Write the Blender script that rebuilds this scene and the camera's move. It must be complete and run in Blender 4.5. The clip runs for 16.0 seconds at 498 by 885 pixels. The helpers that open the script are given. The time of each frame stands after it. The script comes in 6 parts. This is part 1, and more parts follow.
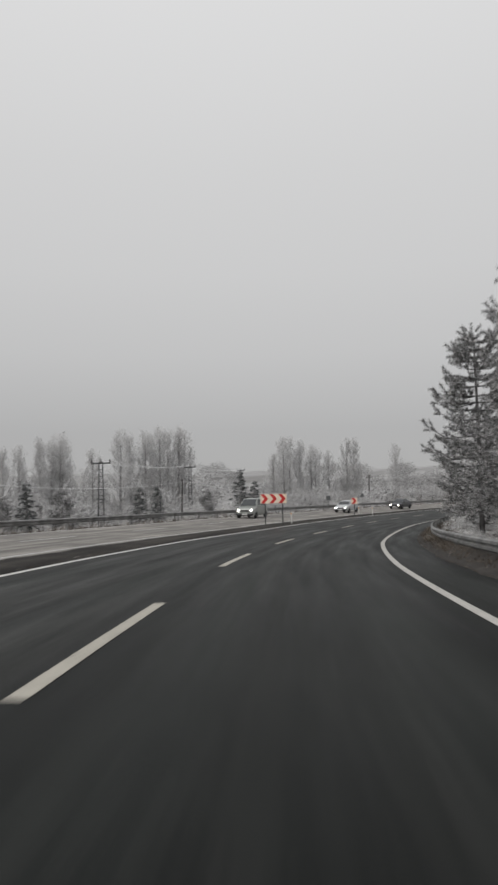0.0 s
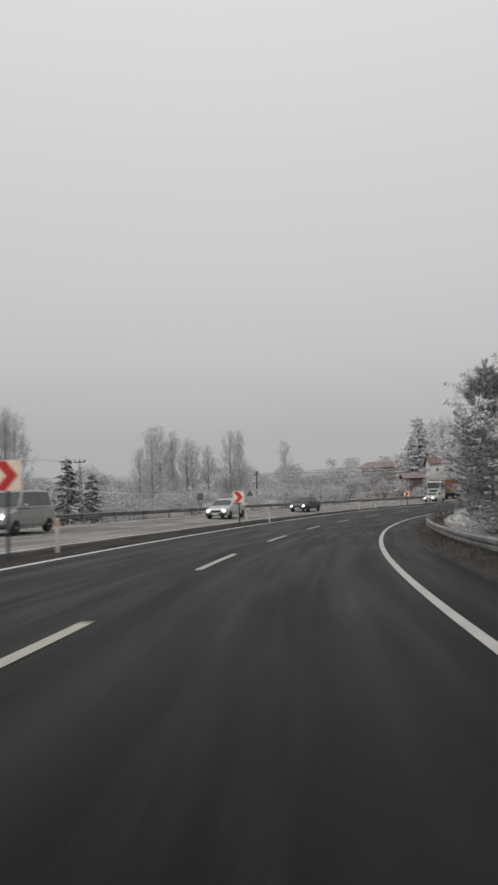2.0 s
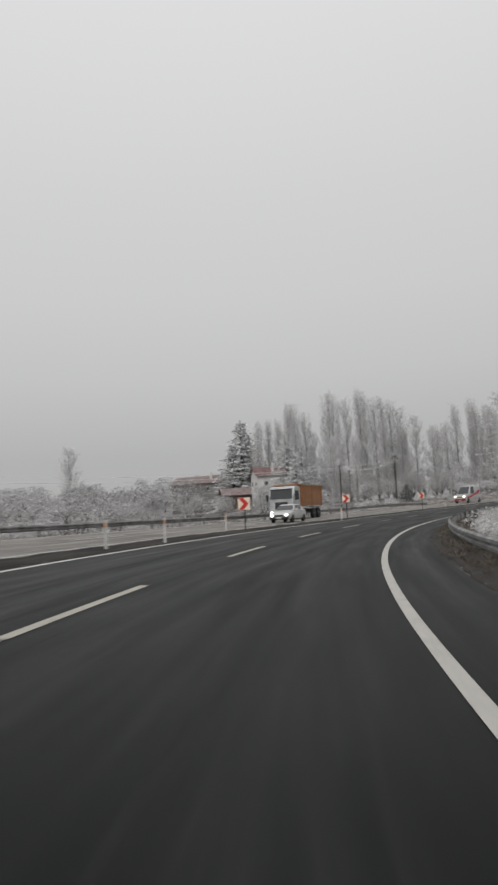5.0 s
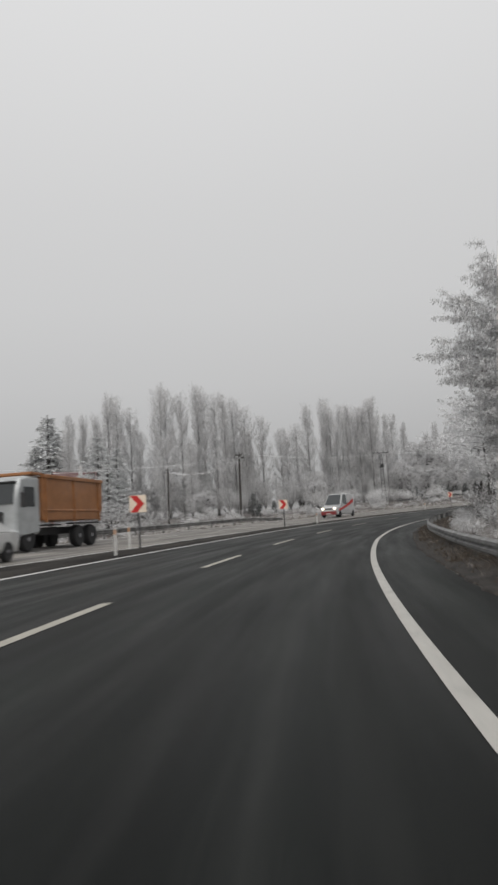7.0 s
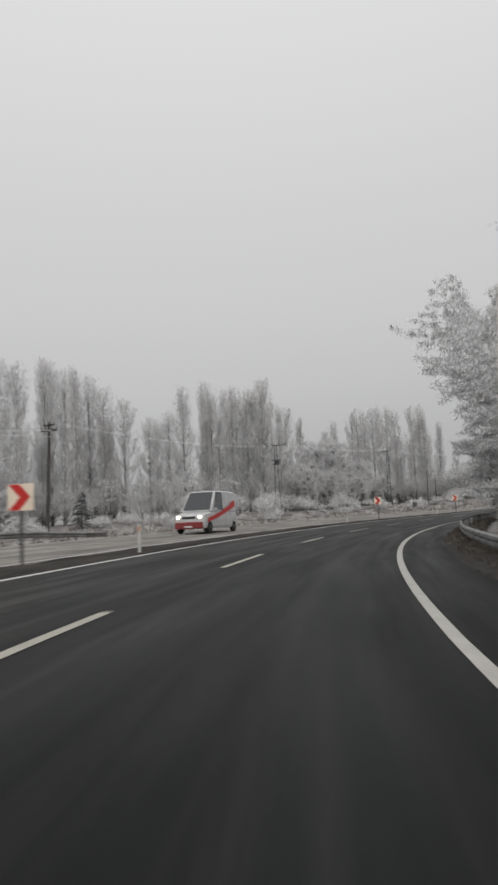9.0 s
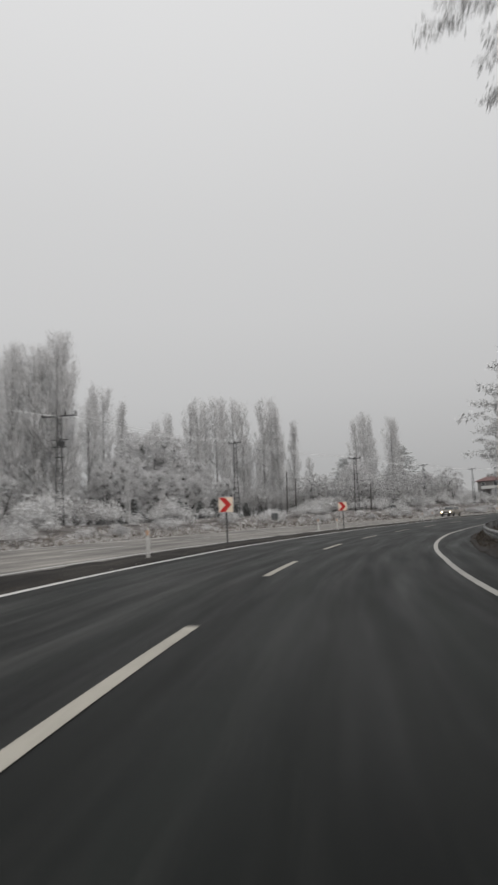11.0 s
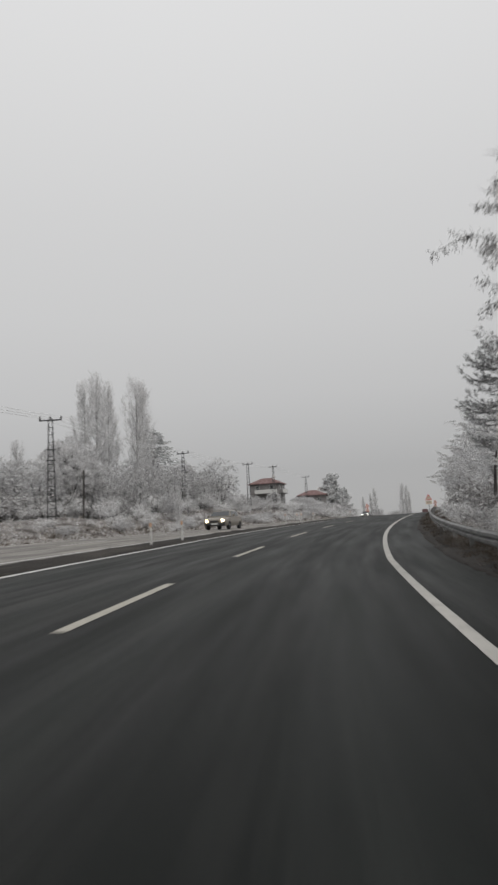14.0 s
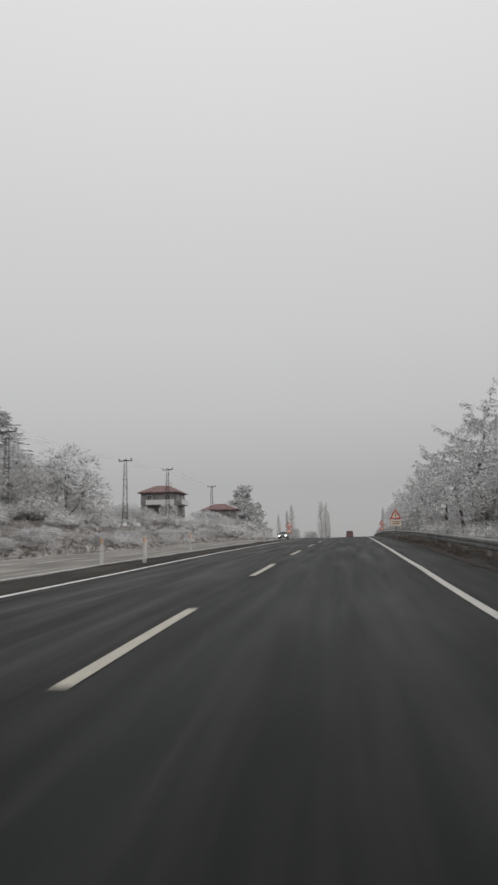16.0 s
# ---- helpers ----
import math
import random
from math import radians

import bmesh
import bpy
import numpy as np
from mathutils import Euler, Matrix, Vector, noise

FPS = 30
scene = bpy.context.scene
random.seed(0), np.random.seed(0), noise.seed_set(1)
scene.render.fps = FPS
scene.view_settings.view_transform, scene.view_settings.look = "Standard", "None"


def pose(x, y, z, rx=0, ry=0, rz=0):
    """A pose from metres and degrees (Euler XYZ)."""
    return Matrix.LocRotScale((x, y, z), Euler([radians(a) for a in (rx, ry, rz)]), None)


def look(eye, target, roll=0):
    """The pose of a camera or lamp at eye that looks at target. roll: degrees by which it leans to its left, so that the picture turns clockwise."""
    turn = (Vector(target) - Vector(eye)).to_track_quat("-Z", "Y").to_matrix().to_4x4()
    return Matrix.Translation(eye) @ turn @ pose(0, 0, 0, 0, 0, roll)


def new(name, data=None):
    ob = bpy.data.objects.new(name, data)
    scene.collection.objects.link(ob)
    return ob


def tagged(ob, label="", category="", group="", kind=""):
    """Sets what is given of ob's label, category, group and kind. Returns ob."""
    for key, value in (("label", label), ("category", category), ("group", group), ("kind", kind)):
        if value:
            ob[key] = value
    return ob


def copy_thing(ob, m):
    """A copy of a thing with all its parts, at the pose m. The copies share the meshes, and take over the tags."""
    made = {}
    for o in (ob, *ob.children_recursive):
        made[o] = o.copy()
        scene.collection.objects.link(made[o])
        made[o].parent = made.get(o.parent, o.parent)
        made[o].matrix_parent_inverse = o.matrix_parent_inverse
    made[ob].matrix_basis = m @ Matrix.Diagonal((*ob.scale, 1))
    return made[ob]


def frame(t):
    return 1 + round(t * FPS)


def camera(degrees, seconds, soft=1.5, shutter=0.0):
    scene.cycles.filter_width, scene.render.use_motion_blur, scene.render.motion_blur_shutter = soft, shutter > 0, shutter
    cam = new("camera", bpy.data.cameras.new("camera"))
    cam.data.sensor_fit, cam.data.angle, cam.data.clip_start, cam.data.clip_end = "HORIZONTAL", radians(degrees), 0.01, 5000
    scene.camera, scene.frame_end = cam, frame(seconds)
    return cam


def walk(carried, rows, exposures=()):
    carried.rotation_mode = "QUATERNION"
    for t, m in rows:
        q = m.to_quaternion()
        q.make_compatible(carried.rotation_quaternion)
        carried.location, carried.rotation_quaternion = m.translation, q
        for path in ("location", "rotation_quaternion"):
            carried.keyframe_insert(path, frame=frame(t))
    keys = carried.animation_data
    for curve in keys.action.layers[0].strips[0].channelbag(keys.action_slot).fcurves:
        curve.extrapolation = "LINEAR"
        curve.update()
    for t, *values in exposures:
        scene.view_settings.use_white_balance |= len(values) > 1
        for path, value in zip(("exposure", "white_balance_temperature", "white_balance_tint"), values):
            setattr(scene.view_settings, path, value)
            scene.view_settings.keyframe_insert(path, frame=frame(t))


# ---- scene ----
cam = camera(40.4, 16.0, soft=2.6, shutter=0.42)
PATH = [
    (0, (0.0, 0.0, 1.151), (-0.676, 9.95, 1.88), -1.29),
    (0.5, (0.156, 8.458, 0.796), (-0.178, 18.42, 1.596), -2.02),
    (1, (0.645, 16.882, 0.569), (0.793, 26.848, 1.369), -2.50),
    (1.5, (1.527, 25.256, 0.25), (2.123, 35.208, 1.032), -2.50),
    (2, (2.809, 33.566, -0.015), (3.83, 43.482, 0.769), -2.14),
    (2.5, (4.459, 41.824, -0.27), (5.848, 51.691, 0.57), -2.75),
    (3, (6.444, 50.048, -0.551), (8.261, 59.838, 0.372), -3.06),
    (3.5, (8.766, 58.234, -0.668), (10.949, 67.946, 0.286), -2.95),
    (4, (11.451, 66.367, -0.833), (14.069, 75.969, 0.143), -3.08),
    (4.5, (14.537, 74.406, -0.976), (17.638, 83.86, 0.024), -3.20),
    (5, (18.062, 82.3, -1.085), (21.69, 91.56, -0.041), -3.20),
    (5.5, (22.046, 89.979, -1.158), (26.232, 98.996, -0.069), -3.48),
    (6, (26.471, 97.389, -1.182), (31.235, 106.109, -0.058), -3.47),
    (6.5, (31.299, 104.496, -1.182), (36.554, 112.926, -0.033), -3.54),
    (7, (36.478, 111.279, -1.17), (42.146, 119.436, -0.013), -3.56),
    (7.5, (41.97, 117.774, -1.162), (48.014, 125.656, -0.002), -3.49),
    (8, (47.73, 124.034, -1.161), (54.096, 131.654, 0.03), -3.28),
    (8.5, (53.727, 130.112, -1.101), (60.366, 137.491, 0.117), -2.72),
    (9, (59.989, 136.009, -1.038), (66.926, 143.105, 0.195), -2.64),
    (9.5, (66.555, 141.671, -0.947), (73.838, 148.409, 0.304), -2.63),
    (10, (73.467, 147.027, -0.829), (81.128, 153.327, 0.442), -2.61),
    (10.5, (80.726, 151.985, -0.639), (88.752, 157.811, 0.645), -2.41),
    (11, (88.313, 156.461, -0.498), (96.695, 161.747, 0.837), -2.31),
    (11.5, (96.166, 160.363, -0.33), (104.889, 165.068, 1.005), -1.96),
    (12, (104.204, 163.627, -0.182), (113.264, 167.654, 1.12), -1.88),
    (12.5, (112.372, 166.238, -0.103), (121.71, 169.57, 1.201), -2.25),
    (13, (120.599, 168.257, 0.064), (130.116, 171.029, 1.386), -2.89),
    (13.5, (128.87, 169.801, 0.226), (138.479, 172.234, 1.549), -2.93),
    (14, (137.183, 171.023, 0.358), (146.846, 173.221, 1.699), -3.05),
    (14.5, (145.58, 172.045, 0.56), (155.301, 173.936, 1.95), -3.25),
    (15, (154.123, 172.904, 0.824), (163.89, 174.46, 2.304), -3.06),
    (15.5, (162.843, 173.559, 1.101), (172.639, 174.842, 2.648), -1.97),
    (16, (171.77, 173.945, 1.484), (181.603, 174.931, 3.015), -1.23),
]
walk(cam, [(t, look(eye, target, roll)) for t, eye, target, roll in PATH], exposures=[(0.0, 0.0), (16.0, 0.0)])

# ---- light: a bright overcast winter sky, thick low cloud, no sun disc to be seen ----
world = bpy.data.worlds.new("world")
scene.world = world
world.use_nodes = True
wn, wl = world.node_tree.nodes, world.node_tree.links
wn.clear()
w_out = wn.new("ShaderNodeOutputWorld")
w_bg = wn.new("ShaderNodeBackground")
w_sky = wn.new("ShaderNodeTexSky")
w_sky.sky_type = "NISHITA"
w_sky.sun_disc = False
w_sky.sun_elevation = radians(38)
w_sky.sun_rotation = radians(200)
w_grey = wn.new("ShaderNodeHueSaturation")
w_grey.inputs["Saturation"].default_value = 0.06
w_grey.inputs["Value"].default_value = 0.01
w_tc = wn.new("ShaderNodeTexCoord")
w_sep = wn.new("ShaderNodeSeparateXYZ")
w_ramp = wn.new("ShaderNodeValToRGB")
els = w_ramp.color_ramp.elements
els[0].position, els[0].color = 0.0, (0.355, 0.352, 0.35, 1)
els[1].position, els[1].color = 1.0, (0.86, 0.865, 0.88, 1)
for pos, v in ((0.09, 0.372), (0.20, 0.478), (0.31, 0.548), (0.44, 0.60), (0.62, 0.69)):
    e = els.new(pos)
    e.color = (v, v * 1.0, v * 1.005, 1)
w_add = wn.new("ShaderNodeMixRGB")
w_add.blend_type = "ADD"
w_add.inputs[0].default_value = 1.0
wl.new(w_tc.outputs["Generated"], w_sep.inputs[0])
wl.new(w_sep.outputs["Z"], w_ramp.inputs[0])
wl.new(w_sky.outputs[0], w_grey.inputs["Color"])
wl.new(w_ramp.outputs[0], w_add.inputs[1])
wl.new(w_grey.outputs[0], w_add.inputs[2])
wl.new(w_add.outputs[0], w_bg.inputs[0])
wl.new(w_bg.outputs[0], w_out.inputs[0])
w_bg.inputs[1].default_value = 1.0

sun_data = bpy.data.lights.new("sun", "SUN")
sun_data.energy = 1.1
sun_data.angle = radians(40)
sun_data.color = (1.0, 0.97, 0.93)
sun = new("sun", sun_data)
sun.matrix_world = pose(0, 0, 60, 50, 0, -45)


# ---- materials ----
def nodes_of(name):
    m = bpy.data.materials.new(name)
    m.use_nodes = True
    nt = m.node_tree
    b = nt.nodes["Principled BSDF"]
    return m, nt, b


def noise_node(nt, scale, detail=4.0, coord="Object", rough=0.6):
    tc = nt.nodes.new("ShaderNodeTexCoord")
    n = nt.nodes.new("ShaderNodeTexNoise")
    n.inputs["Scale"].default_value = scale
    n.inputs["Detail"].default_value = detail
    n.inputs["Roughness"].default_value = rough
    nt.links.new(tc.outputs[coord], n.inputs["Vector"])
    return n


def ramp_node(nt, source, stops):
    r = nt.nodes.new("ShaderNodeValToRGB")
    e = r.color_ramp.elements
    e[0].position, e[0].color = stops[0][0], (*stops[0][1], 1)
    e[1].position, e[1].color = stops[-1][0], (*stops[-1][1], 1)
    for pos, col in stops[1:-1]:
        k = e.new(pos)
        k.color = (*col, 1)
    nt.links.new(source, r.inputs[0])
    return r


def mix_node(nt, a, b, fac, mode="MIX"):
    m = nt.nodes.new("ShaderNodeMixRGB")
    m.blend_type = mode
    for k, v in ((0, fac), (1, a), (2, b)):
        if isinstance(v, (int, float)):
            m.inputs[k].default_value = v
        elif isinstance(v, tuple):
            m.inputs[k].default_value = (*v, 1)
        else:
            nt.links.new(v, m.inputs[k])
    return m


def bump(nt, b, source, strength, distance=0.02):
    k = nt.nodes.new("ShaderNodeBump")
    k.inputs["Strength"].default_value = strength
    k.inputs["Distance"].default_value = distance
    nt.links.new(source, k.inputs["Height"])
    nt.links.new(k.outputs[0], b.inputs["Normal"])


def mottled(name, dark, light, scale=3.0, rough=0.6, metal=0.0, fine=40.0, bumpy=0.15, lo=0.3, hi=0.7):
    """A surface of two tones at two scales with a fine relief."""
    m, nt, b = nodes_of(name)
    big = noise_node(nt, scale, 5)
    r = ramp_node(nt, big.outputs[0], [(lo, dark), (hi, light)])
    small = noise_node(nt, fine, 3)
    g = ramp_node(nt, small.outputs[0], [(0.3, (0.72, 0.72, 0.72)), (0.7, (1.0, 1.0, 1.0))])
    c = mix_node(nt, r.outputs[0], g.outputs[0], 1.0, "MULTIPLY")
    nt.links.new(c.outputs[0], b.inputs["Base Color"])
    b.inputs["Roughness"].default_value = rough
    b.inputs["Metallic"].default_value = metal
    if bumpy:
        bump(nt, b, small.outputs[0], bumpy)
    return m


def speckled(name, stops, rough=0.85, scale=0.6):
    """Leaves and twigs: each one its own tone, drifting over the crown."""
    m, nt, b = nodes_of(name)
    geo = nt.nodes.new("ShaderNodeNewGeometry")
    n = noise_node(nt, scale, 3)
    add = nt.nodes.new("ShaderNodeMath")
    add.operation = "MULTIPLY_ADD"
    nt.links.new(n.outputs[0], add.inputs[0])
    add.inputs[1].default_value = 0.7
    nt.links.new(geo.outputs["Random Per Island"], add.inputs[2])
    sc = nt.nodes.new("ShaderNodeMath")
    sc.operation = "MULTIPLY"
    nt.links.new(add.outputs[0], sc.inputs[0])
    sc.inputs[1].default_value = 0.6
    r = ramp_node(nt, sc.outputs[0], stops)
    nt.links.new(r.outputs[0], b.inputs["Base Color"])
    b.inputs["Roughness"].default_value = rough
    b.inputs["Specular IOR Level"].default_value = 0.2
    return m


def asphalt(name, dark, light, rough, tracks, salt=None, gloss=0.14):
    """Asphalt in the road's own coordinates (u: across in metres, v: along)."""
    m, nt, b = nodes_of(name)
    uv = nt.nodes.new("ShaderNodeUVMap")
    sep = nt.nodes.new("ShaderNodeSeparateXYZ")
    nt.links.new(uv.outputs[0], sep.inputs[0])
    mp = nt.nodes.new("ShaderNodeMapping")
    mp.inputs["Scale"].default_value = (1.0, 0.06, 1.0)
    nt.links.new(uv.outputs[0], mp.inputs[0])
    streak = nt.nodes.new("ShaderNodeTexNoise")
    streak.inputs["Scale"].default_value = 2.2
    streak.inputs["Detail"].default_value = 6
    nt.links.new(mp.outputs[0], streak.inputs["Vector"])
    blot = noise_node(nt, 0.35, 5)
    grain = noise_node(nt, 55.0, 3)
    base = ramp_node(nt, streak.outputs[0], [(0.32, dark), (0.72, light)])
    patch = ramp_node(nt, blot.outputs[0], [(0.35, (0.75, 0.75, 0.76)), (0.68, (1.18, 1.17, 1.15))])
    c = mix_node(nt, base.outputs[0], patch.outputs[0], 1.0, "MULTIPLY")
    # wheel tracks: polished stripes a little paler than the rest
    wave = nt.nodes.new("ShaderNodeMath")
    wave.operation = "MULTIPLY_ADD"
    nt.links.new(sep.outputs["X"], wave.inputs[0])
    wave.inputs[1].default_value = 2 * math.pi / 1.88
    wave.inputs[2].default_value = math.pi
    co = nt.nodes.new("ShaderNodeMath")
    co.operation = "COSINE"
    nt.links.new(wave.outputs[0], co.inputs[0])
    wr = ramp_node(nt, co.outputs[0], [(0.0, (1, 1, 1)), (1.0, (tracks, tracks, tracks * 0.99))])
    c2 = mix_node(nt, c.outputs[0], wr.outputs[0], 1.0, "MULTIPLY")
    g = ramp_node(nt, grain.outputs[0], [(0.3, (0.6, 0.6, 0.6)), (0.72, (1.15, 1.15, 1.15))])
    c3 = mix_node(nt, c2.outputs[0], g.outputs[0], 1.0, "MULTIPLY")
    if salt:
        # dried salt: long thin streaks in the passing lane; painted road sheen, broad and pale, where the wheels run in
        # the other
        mp2 = nt.nodes.new("ShaderNodeMapping")
        mp2.inputs["Scale"].default_value = (1.9, 0.085, 1.0)
        mp2.inputs["Rotation"].default_value = (0, 0, 0.06)
        nt.links.new(uv.outputs[0], mp2.inputs[0])
        thin = nt.nodes.new("ShaderNodeTexNoise")
        thin.inputs["Scale"].default_value = 1.15
        thin.inputs["Detail"].default_value = 7
        thin.inputs["Roughness"].default_value = 0.68
        nt.links.new(mp2.outputs[0], thin.inputs["Vector"])
        cut = ramp_node(nt, thin.outputs[0], [(0.46, (0, 0, 0)), (0.72, (1, 1, 1))])
        lane = nt.nodes.new("ShaderNodeMapRange")
        lane.inputs["From Min"].default_value = -4.2
        lane.inputs["From Max"].default_value = 5.6
        nt.links.new(sep.outputs["X"], lane.inputs["Value"])
        at = lambda l: (l + 4.2) / 9.8
        mask = ramp_node(nt, lane.outputs[0], [(at(-3.7), (0.5,) * 3), (at(-2.6), (1,) * 3), (at(-0.9), (0.8,) * 3), (at(0.1), (0.08,) * 3), (at(0.95), (0.34,) * 3), (at(1.9), (0.2,) * 3), (at(2.8), (0.28,) * 3), (at(3.6), (0.1,) * 3), (at(5.0), (0.3,) * 3)])
        amount = mix_node(nt, cut.outputs[0], mask.outputs[0], 1.0, "MULTIPLY")
        c3 = mix_node(nt, c3.outputs[0], salt, amount.outputs[0])
    nt.links.new(c3.outputs[0], b.inputs["Base Color"])
    rr = ramp_node(nt, streak.outputs[0], [(0.3, (rough - 0.08,) * 3), (0.7, (rough + 0.1,) * 3)])
    nt.links.new(rr.outputs[0], b.inputs["Roughness"])
    b.inputs["Specular IOR Level"].default_value = gloss
    bump(nt, b, grain.outputs[0], 0.35, 0.008)
    return m


def plain(name, color, rough=0.5, metal=0.0, emit=0.0, emit_color=None):
    m, nt, b = nodes_of(name)
    n = noise_node(nt, 6.0, 4)
    r = ramp_node(nt, n.outputs[0], [(0.3, tuple(c * 0.86 for c in color)), (0.7, color)])
    nt.links.new(r.outputs[0], b.inputs["Base Color"])
    b.inputs["Roughness"].default_value = rough
    b.inputs["Metallic"].default_value = metal
    if emit:
        b.inputs["Emission Color"].default_value = (*(emit_color or color), 1)
        b.inputs["Emission Strength"].default_value = emit
    return m


def worn_paint(name, color, under):
    """Road paint, rubbed thin in places."""
    m, nt, b = nodes_of(name)
    n = noise_node(nt, 24.0, 6)
    big = noise_node(nt, 3.0, 4)
    mx = mix_node(nt, n.outputs[0], big.outputs[0], 0.45)
    r = ramp_node(nt, mx.outputs[0], [(0.30, under), (0.41, tuple(c * 0.82 for c in color)), (0.6, color)])
    nt.links.new(r.outputs[0], b.inputs["Base Color"])
    b.inputs["Roughness"].default_value = 0.7
    bump(nt, b, n.outputs[0], 0.2)
    return m


MAT = {}
MAT["asphalt"] = asphalt("dark_asphalt", (0.0036, 0.0047, 0.0043), (0.0155, 0.0175, 0.0163), 0.5, 1.7, (0.062, 0.0615, 0.059), 0.068)
MAT["salted"] = asphalt("salted_asphalt", (0.155, 0.147, 0.137), (0.34, 0.325, 0.306), 0.85, 1.25)
MAT["line"] = worn_paint("road_paint", (0.43, 0.405, 0.35), (0.13, 0.125, 0.115))
MAT["edge_line"] = worn_paint("edge_road_paint", (0.47, 0.455, 0.42), (0.16, 0.155, 0.145))
MAT["white_line"] = worn_paint("white_road_paint", (0.62, 0.61, 0.59), (0.2, 0.195, 0.185))
MAT["faint"] = worn_paint("dirty_road_paint", (0.55, 0.545, 0.53), (0.33, 0.32, 0.31))
MAT["dirt"] = asphalt("frozen_dirt", (0.012, 0.011, 0.010), (0.07, 0.064, 0.058), 0.9, 1.2)
MAT["gravel"] = mottled("shoulder_gravel", (0.011, 0.010, 0.0095), (0.057, 0.048, 0.040), 3.5, 0.95, fine=22, bumpy=0.8)
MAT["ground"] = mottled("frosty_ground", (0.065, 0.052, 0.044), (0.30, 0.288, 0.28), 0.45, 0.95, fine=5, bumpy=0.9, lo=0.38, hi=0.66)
# far land is paler than near ground: distant haze painted into its colour
MAT["hill"] = mottled("hazed_frosted_hillside", (0.24, 0.234, 0.229), (0.45, 0.447, 0.446), 0.02, 0.95, fine=0.5, bumpy=0.3, lo=0.36, hi=0.66)
MAT["steel"] = mottled("galvanised_steel", (0.10, 0.098, 0.095), (0.34, 0.338, 0.332), 1.6, 0.6, metal=0.2, fine=30, bumpy=0.05)
MAT["dark_steel"] = mottled("dark_steel", (0.045, 0.045, 0.047), (0.12, 0.12, 0.12), 4, 0.7, metal=0.3)
MAT["wood"] = mottled("weathered_pole_wood", (0.045, 0.04, 0.037), (0.10, 0.092, 0.085), 5, 0.9, fine=30)
MAT["bark"] = mottled("frosted_bark", (0.09, 0.085, 0.082), (0.34, 0.335, 0.335), 3, 0.95, fine=25, bumpy=0.6)
MAT["dark_bark"] = mottled("damp_bark", (0.025, 0.022, 0.02), (0.12, 0.115, 0.11), 3, 0.95, fine=25, bumpy=0.6)
MAT["pale_bark"] = mottled("pale_frosted_bark", (0.42, 0.415, 0.41), (0.72, 0.715, 0.715), 2, 0.95, fine=18, bumpy=0.5)
MAT["poplar_bark"] = mottled("frosted_poplar_bark", (0.17, 0.165, 0.16), (0.42, 0.415, 0.413), 2, 0.95, fine=18, bumpy=0.5)
MAT["poplar"] = speckled("frosted_poplar_twigs", [(0.1, (0.52, 0.515, 0.515)), (0.5, (0.64, 0.635, 0.636)), (0.9, (0.76, 0.757, 0.76))], scale=0.25)
MAT["frost"] = speckled("hoarfrost_twigs", [(0.08, (0.25, 0.245, 0.24)), (0.4, (0.48, 0.475, 0.477)), (0.85, (0.74, 0.74, 0.745))])
MAT["scrub"] = speckled("frosted_scrub_twigs", [(0.06, (0.10, 0.092, 0.086)), (0.36, (0.27, 0.26, 0.253)), (0.6, (0.56, 0.555, 0.554)), (0.9, (0.80, 0.80, 0.805))])
MAT["leaf"] = speckled("frosted_dry_leaves", [(0.08, (0.15, 0.142, 0.138)), (0.4, (0.36, 0.352, 0.35)), (0.8, (0.74, 0.735, 0.735))])
MAT["dark_leaf"] = speckled("frosted_dark_leaves", [(0.08, (0.07, 0.065, 0.062)), (0.45, (0.20, 0.194, 0.19)), (0.85, (0.62, 0.615, 0.615))])
MAT["rime"] = speckled("rime_on_twigs", [(0.1, (0.62, 0.615, 0.615)), (0.6, (0.88, 0.88, 0.885))])
MAT["valley_frost"] = speckled("hoarfrost_thicket", [(0.08, (0.22, 0.213, 0.21)), (0.4, (0.43, 0.425, 0.425)), (0.85, (0.68, 0.68, 0.683))], scale=0.35)
MAT["rime_scrub"] = speckled("rimed_brambles", [(0.08, (0.22, 0.205, 0.195)), (0.35, (0.55, 0.545, 0.54)), (0.8, (0.84, 0.84, 0.845))])
MAT["willow_frost"] = speckled("hoarfrost_on_fine_twigs", [(0.08, (0.40, 0.392, 0.392)), (0.45, (0.60, 0.594, 0.596)), (0.85, (0.76, 0.757, 0.762))], scale=0.3)
# distant haze is painted into the far woods' hoarfrost as flat grey tones
MAT["hazed_frost"] = speckled("hazed_hoarfrost_woods", [(0.08, (0.22, 0.215, 0.213)), (0.45, (0.38, 0.376, 0.376)), (0.85, (0.60, 0.60, 0.603))], scale=0.2)
MAT["pine"] = speckled("frosted_pine_needles", [(0.1, (0.028, 0.033, 0.031)), (0.42, (0.10, 0.107, 0.105)), (0.57, (0.42, 0.405, 0.405)), (0.95, (0.82, 0.82, 0.83))])
MAT["rimed_pine"] = speckled("rimed_pine_needles", [(0.1, (0.07, 0.075, 0.073)), (0.36, (0.2, 0.207, 0.206)), (0.52, (0.45, 0.455, 0.455)), (0.95, (0.82, 0.82, 0.83))])
MAT["fir"] = speckled("dark_fir_needles", [(0.1, (0.025, 0.03, 0.028)), (0.6, (0.08, 0.087, 0.085)), (0.72, (0.3, 0.305, 0.305)), (0.95, (0.6, 0.6, 0.61))])
# haze painted in: frosted needles paled further for the distant conifers
MAT["hazed_fir"] = speckled("frosted_hazed_fir_needles", [(0.1, (0.42, 0.428, 0.428)), (0.36, (0.58, 0.586, 0.586)), (0.6, (0.72, 0.724, 0.724)), (0.95, (0.84, 0.84, 0.845))])
